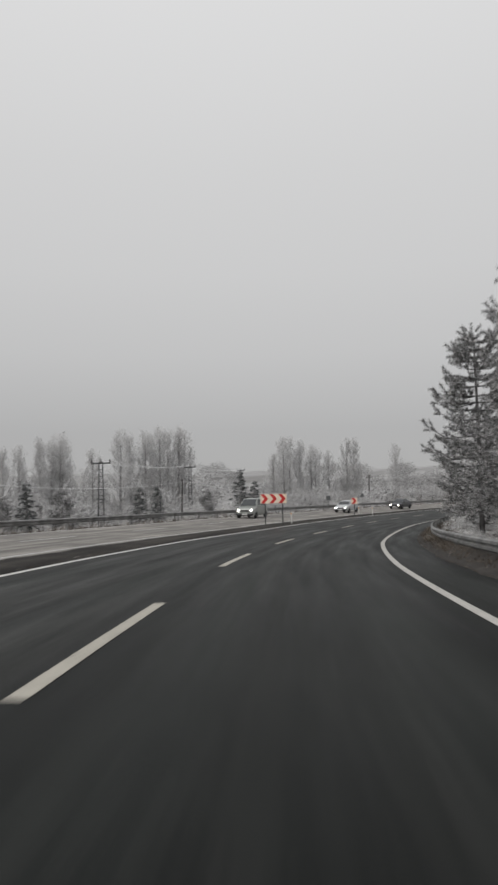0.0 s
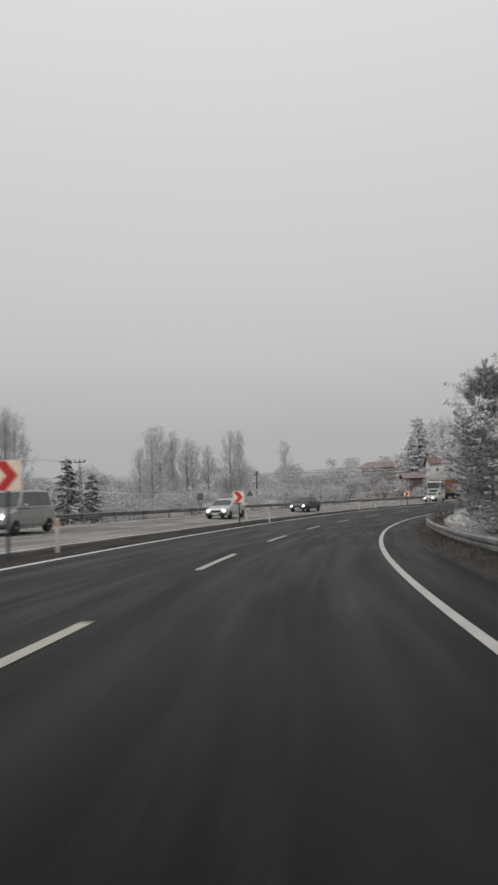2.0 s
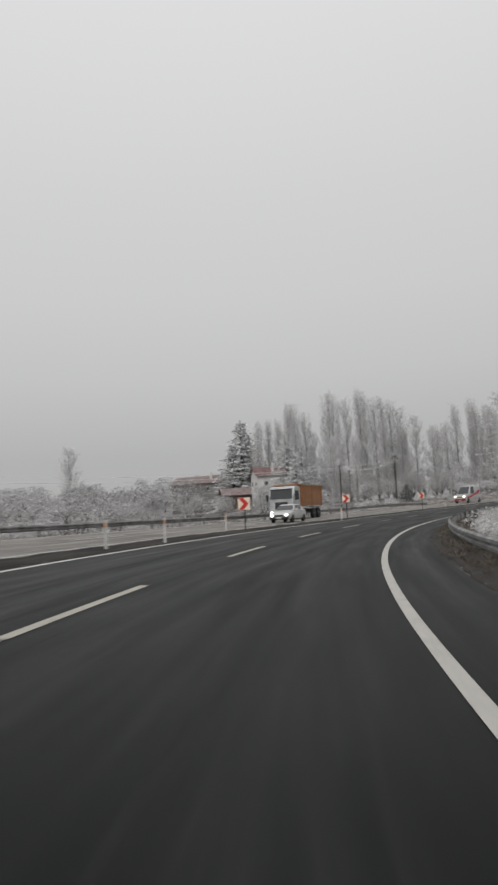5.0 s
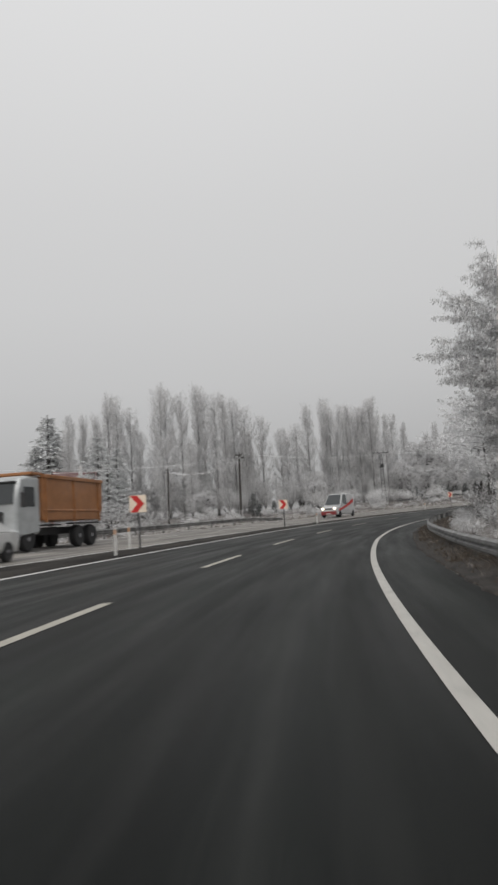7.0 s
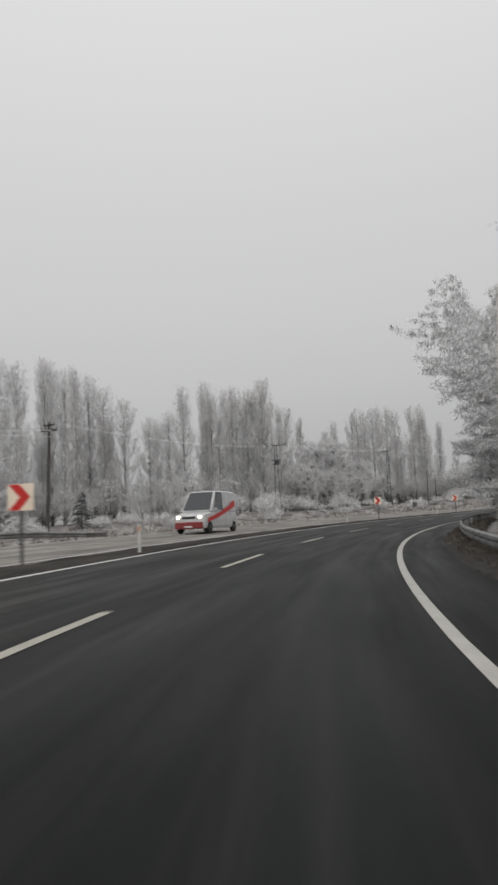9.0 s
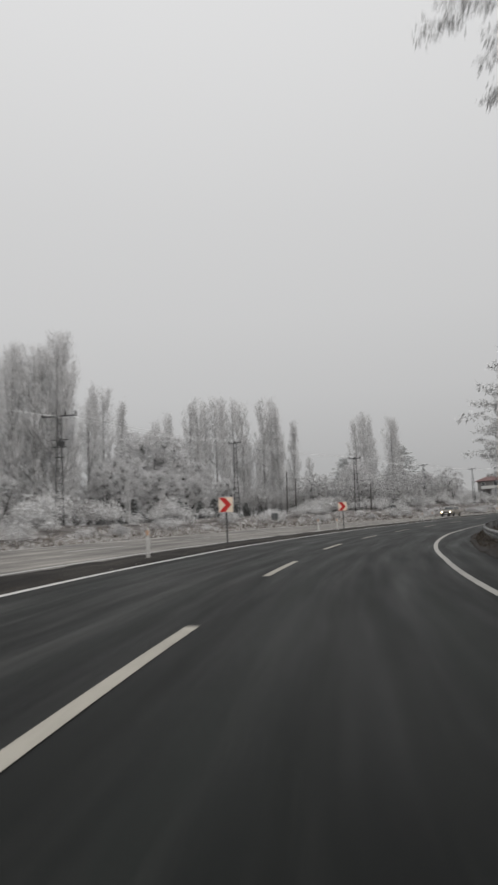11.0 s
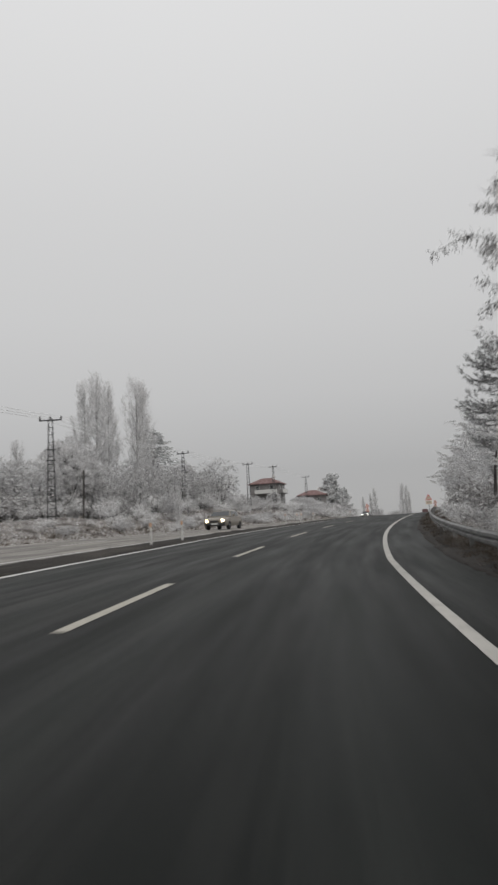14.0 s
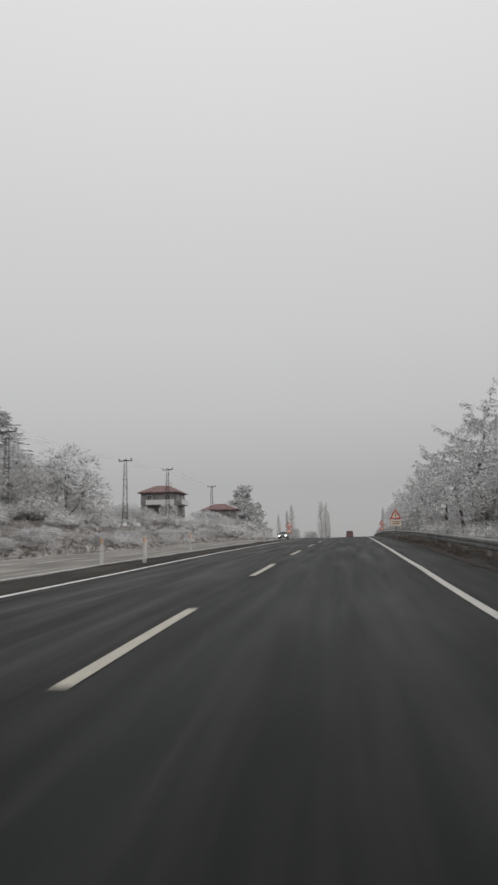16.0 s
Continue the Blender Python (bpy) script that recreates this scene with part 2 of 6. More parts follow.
MAT["grass"] = speckled("frosted_grass", [(0.05, (0.16, 0.12, 0.09)), (0.35, (0.34, 0.31, 0.28)), (0.6, (0.58, 0.57, 0.56)), (0.95, (0.78, 0.78, 0.78))])
MAT["dry_grass"] = speckled("dry_brown_grass", [(0.05, (0.04, 0.031, 0.023)), (0.5, (0.085, 0.066, 0.048)), (0.7, (0.15, 0.127, 0.105)), (0.95, (0.32, 0.30, 0.285))])
MAT["straw"] = speckled("dead_straw", [(0.05, (0.07, 0.055, 0.042)), (0.4, (0.15, 0.125, 0.10)), (0.75, (0.29, 0.26, 0.23)), (0.95, (0.55, 0.535, 0.52))])
MAT["clod"] = speckled("clods_and_leaves", [(0.05, (0.02, 0.017, 0.015)), (0.4, (0.055, 0.046, 0.038)), (0.7, (0.10, 0.086, 0.072)), (0.95, (0.36, 0.35, 0.34))], scale=0.4)
# warm headlight return off the reflective sheeting is mixed into this face colour
MAT["sign_headlit"] = plain("sign_headlit_cream", (0.88, 0.74, 0.60), 0.35)
MAT["sign_red"] = plain("sign_red", (0.58, 0.028, 0.025), 0.35)
MAT["sign_back"] = plain("sign_back", (0.13, 0.135, 0.14), 0.5, 0.4)
MAT["sign_orange"] = plain("sign_orange", (0.62, 0.34, 0.18), 0.35)
MAT["black"] = plain("black_rubber", (0.02, 0.02, 0.021), 0.8)
MAT["sign_black"] = plain("sign_black", (0.02, 0.02, 0.02), 0.5)
MAT["post_white"] = mottled("white_plastic_post", (0.5, 0.49, 0.47), (0.74, 0.73, 0.71), 6, 0.6)
MAT["wire"] = plain("frosted_wire", (0.82, 0.82, 0.82), 0.7)
MAT["insulator"] = plain("dark_insulator", (0.04, 0.035, 0.035), 0.3)

# ---- the road's line: curvature, slope, crossfall and the car's distance from the dashes ----
STEP = 1.0
S_AX = np.arange(-120.0, 901.0, STEP)
K_AX = np.arange(-20, 521, 12.0)  # curvature and drift
G_AX = np.arange(-20, 521, 24.0)
CURVE = [0.00071, 0.00234, 0.00396, 0.00556, 0.00589, 0.0047, 0.00458, 0.00517, 0.00611, 0.00697, 0.00687, 0.00653, 0.00558, 0.00392, 0.00429, 0.00572, 0.00686, 0.00779, 0.00863, 0.00897, 0.00763, 0.00465, 0.00223, 0.00269, 0.00381, 0.00372, 0.00215, 0.00093, 0.00041, 0.00024, 0.0002, 0.00018, 0.00014, 9e-05, 4e-05, 1e-05, -0.0, -1e-05, -0.0, -0.0, -0.0, 0.0, 0.0, 0.0, 0.0, -0.0]
SLOPE = [-0.03787, -0.03563, -0.03389, -0.02281, -0.0151, -0.00177, 0.00107, 0.00664, 0.0153, 0.01884, 0.01474, 0.02351, 0.0373, 0.03135, 0.02551, 0.01986, 0.01457, 0.00981, 0.00574, 0.00237, -0.00043, -0.0029, -0.00523]
FALL = [0.005, 0.01657, 0.02881, 0.04183, 0.04687, 0.04579, 0.03759, 0.02805, 0.02726, 0.02844, 0.03381, 0.03874, 0.02192, -0.00019, -0.01032, -0.01256, -0.01085, -0.00778, -0.00474, -0.00233, -0.00059, 0.00069, 0.00176]
DRIFT = [-1.30598, -1.54759, -1.83158, -2.21726, -2.40842, -2.4194, -2.57564, -2.68381, -2.84356, -3.01594, -3.06163, -3.04217, -3.05894, -3.02856, -2.90709, -2.62367, -2.19864, -1.78084, -1.41925, -1.51446, -1.95678, -2.47501, -2.64741, -2.60052, -2.20365, -1.78861, -1.51703, -1.45712, -1.50282, -1.57446, -1.64533, -1.70388, -1.74711, -1.77635, -1.79424, -1.80371, -1.80765, -1.80829, -1.80725, -1.80556, -1.80384, -1.80237, -1.80123, -1.80037, -1.7997, -1.79912]
kap = np.interp(S_AX, K_AX, CURVE)
kap[S_AX > 450] = 0.0
TH = -np.cumsum(kap) * STEP
TH -= np.interp(0, S_AX, TH)
RX = np.cumsum(-np.sin(TH)) * STEP
RY = np.cumsum(np.cos(TH)) * STEP
RZ = np.cumsum(np.where(S_AX > 540, 0.0, np.interp(S_AX, G_AX, SLOPE))) * STEP
RX, RY, RZ = (a - np.interp(0, S_AX, a) for a in (RX, RY, RZ))


def smooth(a, b, x):
    u = min(max((x - a) / (b - a), 0.0), 1.0)
    return u * u * (3 - 2 * u)


def fbm(x, y, k):
    return noise.fractal(Vector((x * k, y * k, 0.37)), 1.0, 2.0, 4)


def road_z(s, l):
    d = np.interp(s, K_AX, DRIFT)
    return float(np.interp(s, S_AX, RZ)) - min(max(l + d, -18.0), 9.0) * float(np.interp(s, G_AX, FALL))


def xy(s, l):
    th = float(np.interp(s, S_AX, TH))
    d = l + float(np.interp(s, K_AX, DRIFT))
    return float(np.interp(s, S_AX, RX)) + d * math.cos(th), float(np.interp(s, S_AX, RY)) + d * math.sin(th)


def heading(s):
    return math.degrees(float(np.interp(s, S_AX, TH)))


RISE_S = (-120, 60, 115, 158, 192, 230, 280, 330, 410, 500, 900)
RISE = (-3.2, -3.4, -3.2, -2.0, -0.2, 0.9, 1.1, 2.3, 2.6, 1.2, 0.5)


def ground_z(s, l):
    """Height of the land beside the road."""
    x, y = xy(s, l)
    z = road_z(s, l)
    if l < -12.9:
        a = -l - 12.9
        z += -0.08 - 0.22 * smooth(0.2, 2.0, a) + (float(np.interp(s, RISE_S, RISE)) + 0.3) * smooth(2.8, 13.0, a)
        z += 0.45 * fbm(x, y, 0.07) * smooth(2.5, 9, a) + 0.10 * fbm(x, y, 0.5) * smooth(0.6, 3, a)
        z += 3.0 * smooth(70, 200, a) + 15.0 * smooth(130, 420, a) * (1.0 - smooth(300, 420, s)) * (1.0 + 0.35 * fbm(x, y, 0.006))
    else:
        a = l - 5.4
        z += -0.03 - 0.14 * smooth(0.0, 0.7, a) + 0.5 * smooth(1.2, 6.0, a) + 1.2 * smooth(5, 30, a)
        z += 0.10 * fbm(x, y, 0.45) * smooth(0.1, 1.0, a) + 0.3 * fbm(x, y, 0.08) * smooth(2, 8, a)
    return z


def spot(s, l, h=0.0, on_road=False):
    x, y = xy(s, l)
    return x, y, (road_z(s, l) if on_road else ground_z(s, l)) + h


# ---- mesh helpers ----
class Shape:
    """Vertices and faces of one mesh in the making."""

    def __init__(self):
        self.v, self.f, self.m, self.uv = [], [], [], None

    def add(self, verts, faces, mi=0):
        n = len(self.v)
        self.v.extend(verts)
        self.f.extend(tuple(i + n for i in f) for f in faces)
        self.m.extend([mi] * len(faces))
        return self

    def box(self, x0, y0, z0, x1, y1, z1, c=0.0, mi=0):
        """A box whose upright edges and top are chamfered by c."""
        if c <= 0:
            vs = [(x, y, z) for z in (z0, z1) for x, y in ((x0, y0), (x1, y0), (x1, y1), (x0, y1))]
            return self.add(vs, [(3, 2, 1, 0), (4, 5, 6, 7), (0, 1, 5, 4), (1, 2, 6, 5), (2, 3, 7, 6), (3, 0, 4, 7)], mi)
        ring = lambda k, z: [(x0 + c + k, y0 + k, z), (x1 - c - k, y0 + k, z), (x1 - k, y0 + c + k, z), (x1 - k, y1 - c - k, z),
                             (x1 - c - k, y1 - k, z), (x0 + c + k, y1 - k, z), (x0 + k, y1 - c - k, z), (x0 + k, y0 + c + k, z)]
        vs = ring(c * 0.6, z0) + ring(0, z0 + c) + ring(0, z1 - c) + ring(c * 0.6, z1)
        fs = [tuple(range(7, -1, -1)), tuple(range(24, 32))]
        for r in range(3):
            fs += [(8 * r + i, 8 * r + (i + 1) % 8, 8 * r + 8 + (i + 1) % 8, 8 * r + 8 + i) for i in range(8)]
        return self.add(vs, fs, mi)

    def tube(self, pts, radii, sides=6, mi=0, cap=True):
        vs, fs = [], []
        n = len(pts)
        for i, p in enumerate(pts):
            p = Vector(p)
            d = Vector(pts[min(i + 1, n - 1)]) - Vector(pts[max(i - 1, 0)])
            d = d.normalized() if d.length > 1e-9 else Vector((0, 0, 1))
            a = d.orthogonal().normalized() if abs(d.z) > 0.9 else d.cross(Vector((0, 0, 1))).normalized()
            if abs(d.z) > 0.9:
                a = (Vector((1, 0, 0)) - d * d.x).normalized()
            b = d.cross(a)
            for k in range(sides):
                t = 2 * math.pi * k / sides
                vs.append(tuple(p + radii[i] * (math.cos(t) * a + math.sin(t) * b)))
        for i in range(n - 1):
            for k in range(sides):
                q = (k + 1) % sides
                fs.append((i * sides + k, i * sides + q, (i + 1) * sides + q, (i + 1) * sides + k))
        if cap:
            fs.append(tuple(range(sides - 1, -1, -1)))
            fs.append(tuple(range((n - 1) * sides, n * sides)))
        return self.add(vs, fs, mi)

    def blade(self, p, d, w, side, mi=0):
        """A slender diamond from p along d."""
        p, d, side = Vector(p), Vector(d), Vector(side)
        q = p + d * 0.45
        return self.add([tuple(p), tuple(q + side * w), tuple(p + d), tuple(q - side * w)], [(0, 1, 2, 3)], mi)

    def leaf(self, p, d, w, side, mi=0):
        """A narrow three-cornered leaf from p along d."""
        p, d, side = Vector(p), Vector(d), Vector(side)
        return self.add([tuple(p - side * w), tuple(p + side * w), tuple(p + d)], [(0, 1, 2)], mi)

    def lathe(self, profile, sides=16, axis="Z", mi=0, at=(0, 0, 0)):
        vs, fs = [], []
        for r, h in profile:
            for k in range(sides):
                t = 2 * math.pi * k / sides
                c, s = r * math.cos(t), r * math.sin(t)
                vs.append({"Z": (at[0] + c, at[1] + s, at[2] + h), "X": (at[0] + h, at[1] + c, at[2] + s), "Y": (at[0] + c, at[1] + h, at[2] + s)}[axis])
        for i in range(len(profile) - 1):
            for k in range(sides):
                q = (k + 1) % sides
                fs.append((i * sides + k, i * sides + q, (i + 1) * sides + q, (i + 1) * sides + k))
        fs.append(tuple(range(sides - 1, -1, -1)))
        fs.append(tuple(range((len(profile) - 1) * sides, len(profile) * sides)))
        return self.add(vs, fs, mi)

    def mesh(self, name, mats, soft=False):
        me = bpy.data.meshes.new(name)
        me.from_pydata([tuple(v) for v in self.v], [], self.f)
        for m in mats if isinstance(mats, (list, tuple)) else [mats]:
            me.materials.append(m)
        if isinstance(mats, (list, tuple)) and len(mats) > 1:
            me.polygons.foreach_set("material_index", self.m)
        if self.uv:
            layer = me.uv_layers.new(name="UVMap")
            idx = np.zeros(len(me.loops), dtype=np.int32)
            me.loops.foreach_get("vertex_index", idx)
            layer.data.foreach_set("uv", np.array(self.uv, dtype=np.float32)[idx].ravel())
        if soft:
            me.polygons.foreach_set("use_smooth", [True] * len(me.polygons))
        me.update()
        return me


def part(name, shape, mat, parent=None, label="", m=None, soft=False):
    """One mesh object, under a thing or under a part."""
    ob = new(name, shape if isinstance(shape, bpy.types.Mesh) else shape.mesh(name, mat, soft))
    if parent is not None:
        ob.parent = parent
    if m is not None:
        ob.matrix_basis = m
    if label:
        ob["label"] = label
    return ob


def thing(name, label, category, m=None, group="", kind=""):
    ob = new(name)
    ob.empty_display_size = 0.2
    if m is not None:
        ob.matrix_basis = m
    return tagged(ob, label, category, group, kind)


def facing(s, l, turn=0.0, h=0.0, on_road=False):
    """A pose at the roadside whose +y runs along the road."""
    x, y, z = spot(s, l, h, on_road)
    return pose(x, y, z, 0, 0, heading(s) + turn)


def strip(cols, s0, s1, ds, height, jag=None):
    """A sheet along the road. cols: distances from the dashed line; height(s, l, i) gives z."""
    sh = Shape()
    sh.uv = []
    ss = np.arange(s0, s1 + ds / 2, ds)
    for s in ss:
        for i, l in enumerate(cols):
            ll = l + (jag(s, i) if jag else 0.0)
            x, y = xy(s, ll)
            sh.v.append((x, y, height(s, ll, i)))
            sh.uv.append((ll, s))
    n = len(cols)
    for a in range(len(ss) - 1):
        for i in range(n - 1):
            sh.f.append((a * n + i, a * n + i + 1, (a + 1) * n + i + 1, (a + 1) * n + i))
            sh.m.append(0)
    return sh


# ---- ground, carriageways, median ----
left_cols = [-12.9 - a for a in (0, 0.4, 0.9, 1.5, 2.2, 3, 4, 5, 6.2, 7.5, 9, 11, 13, 16, 20, 25, 31, 38, 47, 58, 72, 90, 115, 150, 200, 280, 400, 700, 1300, 2600)]
right_cols = [5.4 + a for a in (0, 0.25, 0.5, 0.9, 1.4, 2, 2.8, 3.8, 5, 7, 9.5, 13, 18, 25, 35, 50)]
g = strip(list(reversed(left_cols)), -120, 900, 2.0, lambda s, l, i: ground_z(s, l))
g2 = strip(right_cols, -120, 900, 2.0, lambda s, l, i: ground_z(s, l))
n = len(g.v)
g.v += g2.v
g.uv += g2.uv
g.f += [tuple(i + n for i in f) for f in g2.f]
g.m += g2.m
g.uv = None
# the land inside the bend closes towards one low middle
rows, cols = len(g2.v) // len(right_cols), len(right_cols)
rim = [n + r * cols + cols - 1 for r in range(rows)]
g.v.append((sum(g.v[i][0] for i in rim[60:290]) / 230 + 60, sum(g.v[i][1] for i in rim[60:290]) / 230 - 80, sum(g.v[i][2] for i in rim[60:290]) / 230))
g.f += [(rim[r], len(g.v) - 1, rim[r + 1]) for r in range(rows - 1)]
g.m += [0] * (rows - 1)
g.add([(-4000, -4000, -7), (4000, -4000, -7), (4000, 4000, -7), (-4000, 4000, -7)], [(0, 1, 2, 3)])
# the farthest strips take the hillside colour with the haze painted in
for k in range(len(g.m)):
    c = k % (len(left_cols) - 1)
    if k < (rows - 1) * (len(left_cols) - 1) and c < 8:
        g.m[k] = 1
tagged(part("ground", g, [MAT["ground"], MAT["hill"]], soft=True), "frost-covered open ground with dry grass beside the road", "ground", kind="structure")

rd = strip([-4.15, -3.75, -2, 0, 2, 3.9, 4.8, 5.75], -120, 900, 1.0, lambda s, l, i: road_z(s, l) - (0.05 if i in (0, 7) else 0.0),
           lambda s, i: 0.07 * fbm(s, 3.0, 0.6) if i in (0, 7) else 0.0)
road = tagged(part("road", rd, MAT["asphalt"], soft=True), "dark damp asphalt carriageway with faint wheel tracks", "road", kind="structure")
on = strip([-13.2, -12.9, -11, -9.4, -7.6, -5.8, -5.5], -120, 900, 1.0, lambda s, l, i: road_z(s, l) - (0.06 if i in (0, 6) else 0.0),
           lambda s, i: 0.10 * fbm(s, 9.0, 0.5) if i in (0, 6) else 0.0)
oncoming = tagged(part("road", on, MAT["salted"], soft=True), "pale salt-dried oncoming carriageway", "road", kind="structure")
med = strip([-5.72, -5.45, -5.15, -4.8, -4.4, -4.0], -120, 900, 0.5, lambda s, l, i: road_z(s, l) + (-0.03, 0.035, 0.05, 0.045, 0.02, -0.03)[i] + 0.045 * fbm(s, l, 0.9) * (0 < i < 5),
            lambda s, i: 0.06 * fbm(s, 5.0 + i, 0.7))
tagged(part("ground", med, MAT["dirt"], soft=True), "narrow median of frozen dirt and road grit", "median", kind="structure")


def bank(s):
    """The shoulder's bank flattens out towards the straight."""
    return 1.0 - 0.6 * smooth(185, 250, s)


sho = strip([5.40, 5.43, 5.58, 5.82, 6.2, 6.7, 7.2], -120, 900, 0.4,
            lambda s, l, i: (road_z(s, l) - 0.06, road_z(s, l) + 0.012, road_z(s, l) + 0.03, road_z(s, l) + 0.11 * bank(s), road_z(s, l) + 0.24 * bank(s), road_z(s, l) + 0.24 * bank(s), ground_z(s, l) - 0.05)[i] + 0.09 * fbm(s, l, 1.6) * (1 < i < 6),
            lambda s, i: 0.16 * fbm(s, 2.0, 0.2) + 0.10 * fbm(s, 7.0, 1.4) + 0.05 * fbm(s, 5.0, 4.0))
tagged(part("ground", sho, MAT["gravel"], soft=True), "dark gravel and leaf litter along the shoulder", "shoulder", kind="structure")


def line_strip(l, w, s0, s1, ds=1.0, h=0.006):
    return strip([l - w / 2, l + w / 2], s0, s1, ds, lambda s, ll, i: road_z(s, ll) + h)


tagged(part("road_marking", line_strip(-3.75, 0.16, -120, 900), MAT["white_line"], soft=True), "solid white edge line beside the median", "road marking", kind="structure")
tagged(part("road_marking", line_strip(3.944, 0.15, -120, 900), MAT["edge_line"], soft=True), "solid white edge line beside the shoulder", "road marking", kind="structure")
tagged(part("road_marking", line_strip(-5.95, 0.14, -120, 900), MAT["faint"], soft=True), "faded edge line of the oncoming carriageway", "road marking", kind="structure")
tagged(part("road_marking", line_strip(-12.6, 0.14, -120, 900), MAT["faint"], soft=True), "faded outer edge line of the oncoming carriageway", "road marking", kind="structure")
# dashed lane lines: each dash is a piece of its road
DASH_AT = (0, 15, 36, 58, 102, 113, 124, 146, 180, 191, 213, 235, 258, 269, 280)
DASH_BY = (4.2, 3.9, 3.35, 3.1, 4.2, 4.15, 4.2, 4.25, 6.1, 6.1, 6.35, 6.5, 7.0, 7.1, 6.75)
for k in range(-4, 60):
    base = 10.903 * k
    s0 = base + float(np.interp(base, DASH_AT, DASH_BY))
    dash = line_strip(0.0, 0.15, s0, s0 + 4.6, 0.575)
    part("dash", dash, MAT["line"], road)
    part("dash", line_strip(-9.4, 0.12, s0 - 2.0, s0 + 2.6, 0.92), MAT["faint"], oncoming)


# ---- guard rails: a folded steel band on posts ----
def rail(l, s0, s1, side, top, label, group, flare=()):
    """side: +1 when the band faces the smaller l. flare: ends that dip to the ground."""
    root = thing("guard_rail", label, "guard rail", m=pose(*spot(s0, l)), group=group)
    inv = root.matrix_basis.inverted()
    prof = [(-0.01, 0.16), (0.0, 0.145), (0.075, 0.11), (0.08, 0.05), (0.015, 0.022), (0.015, -0.022), (0.08, -0.05), (0.075, -0.11), (0.0, -0.145), (-0.01, -0.16)]

    def drop(s):
        d = 0.0
        if "end" in flare:
            d += smooth(s1 - 9, s1, s)
        if "start" in flare:
            d += 1 - smooth(s0, s0 + 9, s)
        return d

    def height(s):
        return road_z(s, l) * 1.0 + (top - 0.16) - drop(s) * (top - 0.22)

    sh = Shape()
    ss = np.arange(s0, s1 + 0.1, 2.0)
    for s in ss:
        for o, h in prof:
            x, y = xy(s, l - side * o + drop(s) * 0.6 * side)
            sh.v.append(tuple(inv @ Vector((x, y, height(s) + h))))
    n = len(prof)
    for a in range(len(ss) - 1):
        for i in range(n - 1):
            sh.f.append((a * n + i, a * n + i + 1, (a + 1) * n + i + 1, (a + 1) * n + i))
            sh.m.append(0)
    me = sh.mesh("band", MAT["steel"])
    band = part("band", me, None, root)
    mod = band.modifiers.new("thickness", "SOLIDIFY")
    mod.thickness = 0.006
    post = Shape().box(-0.035, -0.06, -1.0, 0.035, 0.06, 0.0).mesh("post", MAT["steel"])
    cap = Shape().box(-0.02, -0.07, -0.13, 0.02, 0.07, 0.13).mesh("spacer", MAT["steel"])
    for s in np.arange(s0 + 1, s1 - 0.5, 4.0):
        x, y = xy(s, l + side * 0.11 + drop(s) * 0.6 * side)
        z = height(s) + 0.15
        pm = inv @ pose(x, y, z, 0, 0, heading(s) + 90)
        part("post", post, None, root, m=pm)
        x, y = xy(s, l + side * 0.03 + drop(s) * 0.6 * side)
        part("spacer", cap, None, root, m=inv @ pose(x, y, z - 0.15, 0, 0, heading(s)))
    return root


rail(-15.0, -20, 192, -1, 0.52, "long grey steel guard rail on posts beside the oncoming lanes", "guard rails", flare=("end",))
rail(6.1, -10, 460, 1, 0.62, "frost-dusted steel guard rail along the shoulder", "guard rails")


# ---- road signs ----
def chevron(sh, x0, x1, z0, z1, y, mi):
    """A '>' of two slanted bars, flat on the plate."""
    w, zm = (x1 - x0) * 0.50, (z0 + z1) / 2
    for za in (z0, z1):
        vs = [(x0, y, za), (x0 + w, y, za), (x1, y, zm), (x1 - w, y, zm)]
        sh.add(vs, [(0, 1, 2, 3)] if za < zm else [(3, 2, 1, 0)], mi)


def plate(w, z0, z1, t=0.012):
    return Shape().box(-w / 2, -t, z0, w / 2, t, z1, c=0.006)


def curve_sign(s, l, w=0.70, count=1, top=2.15, turn=0.0, deep=0.35):
    """A chevron board that faces the traffic coming along the road."""
    h = 0.68
    label = "red and white triple chevron board on two steel posts" if count > 1 else "red and white single chevron sign on a steel post"
    root = thing("chevron_sign", label, "road sign", m=facing(s, l, turn, 0.02, True), group="chevron signs on the median")
    p = part("board", plate(w, top - h, top), MAT["sign_headlit"], root, "white reflective board with a painted warm headlight glow")
    cell = w / count
    for k in range(count):
        c = Shape()
        x0 = -w / 2 + k * cell
        chevron(c, x0 + cell * 0.05, x0 + cell * 0.88, top - h + 0.015, top - 0.015, -0.017, 0)
        part("chevron", c, MAT["sign_red"], p, "red arrow shape")
    part("backing", Shape().box(-w / 2 + 0.03, 0.013, top - h * 0.8, w / 2 - 0.03, 0.035, top - h * 0.7), MAT["steel"], root)
    for x in ((-w * 0.33, w * 0.33) if count > 1 else (0.0,)):
        part("post", Shape().tube([(x, 0.05, -deep), (x, 0.05, top - 0.05)], [0.04, 0.04], 8), MAT["dark_steel"], root)
    return root


curve_sign(47.8, -5.1, w=1.95, count=3, top=2.2, turn=4)
for s, l, top in ((73.4, -4.9, 1.95), (121.1, -4.9, 1.8), (144.8, -5.1, 2.1), (169.5, -5.3, 2.05), (218.0, -5.2, 2.1), (241.7, -5.4, 2.1)):
    curve_sign(s, l, top=top)


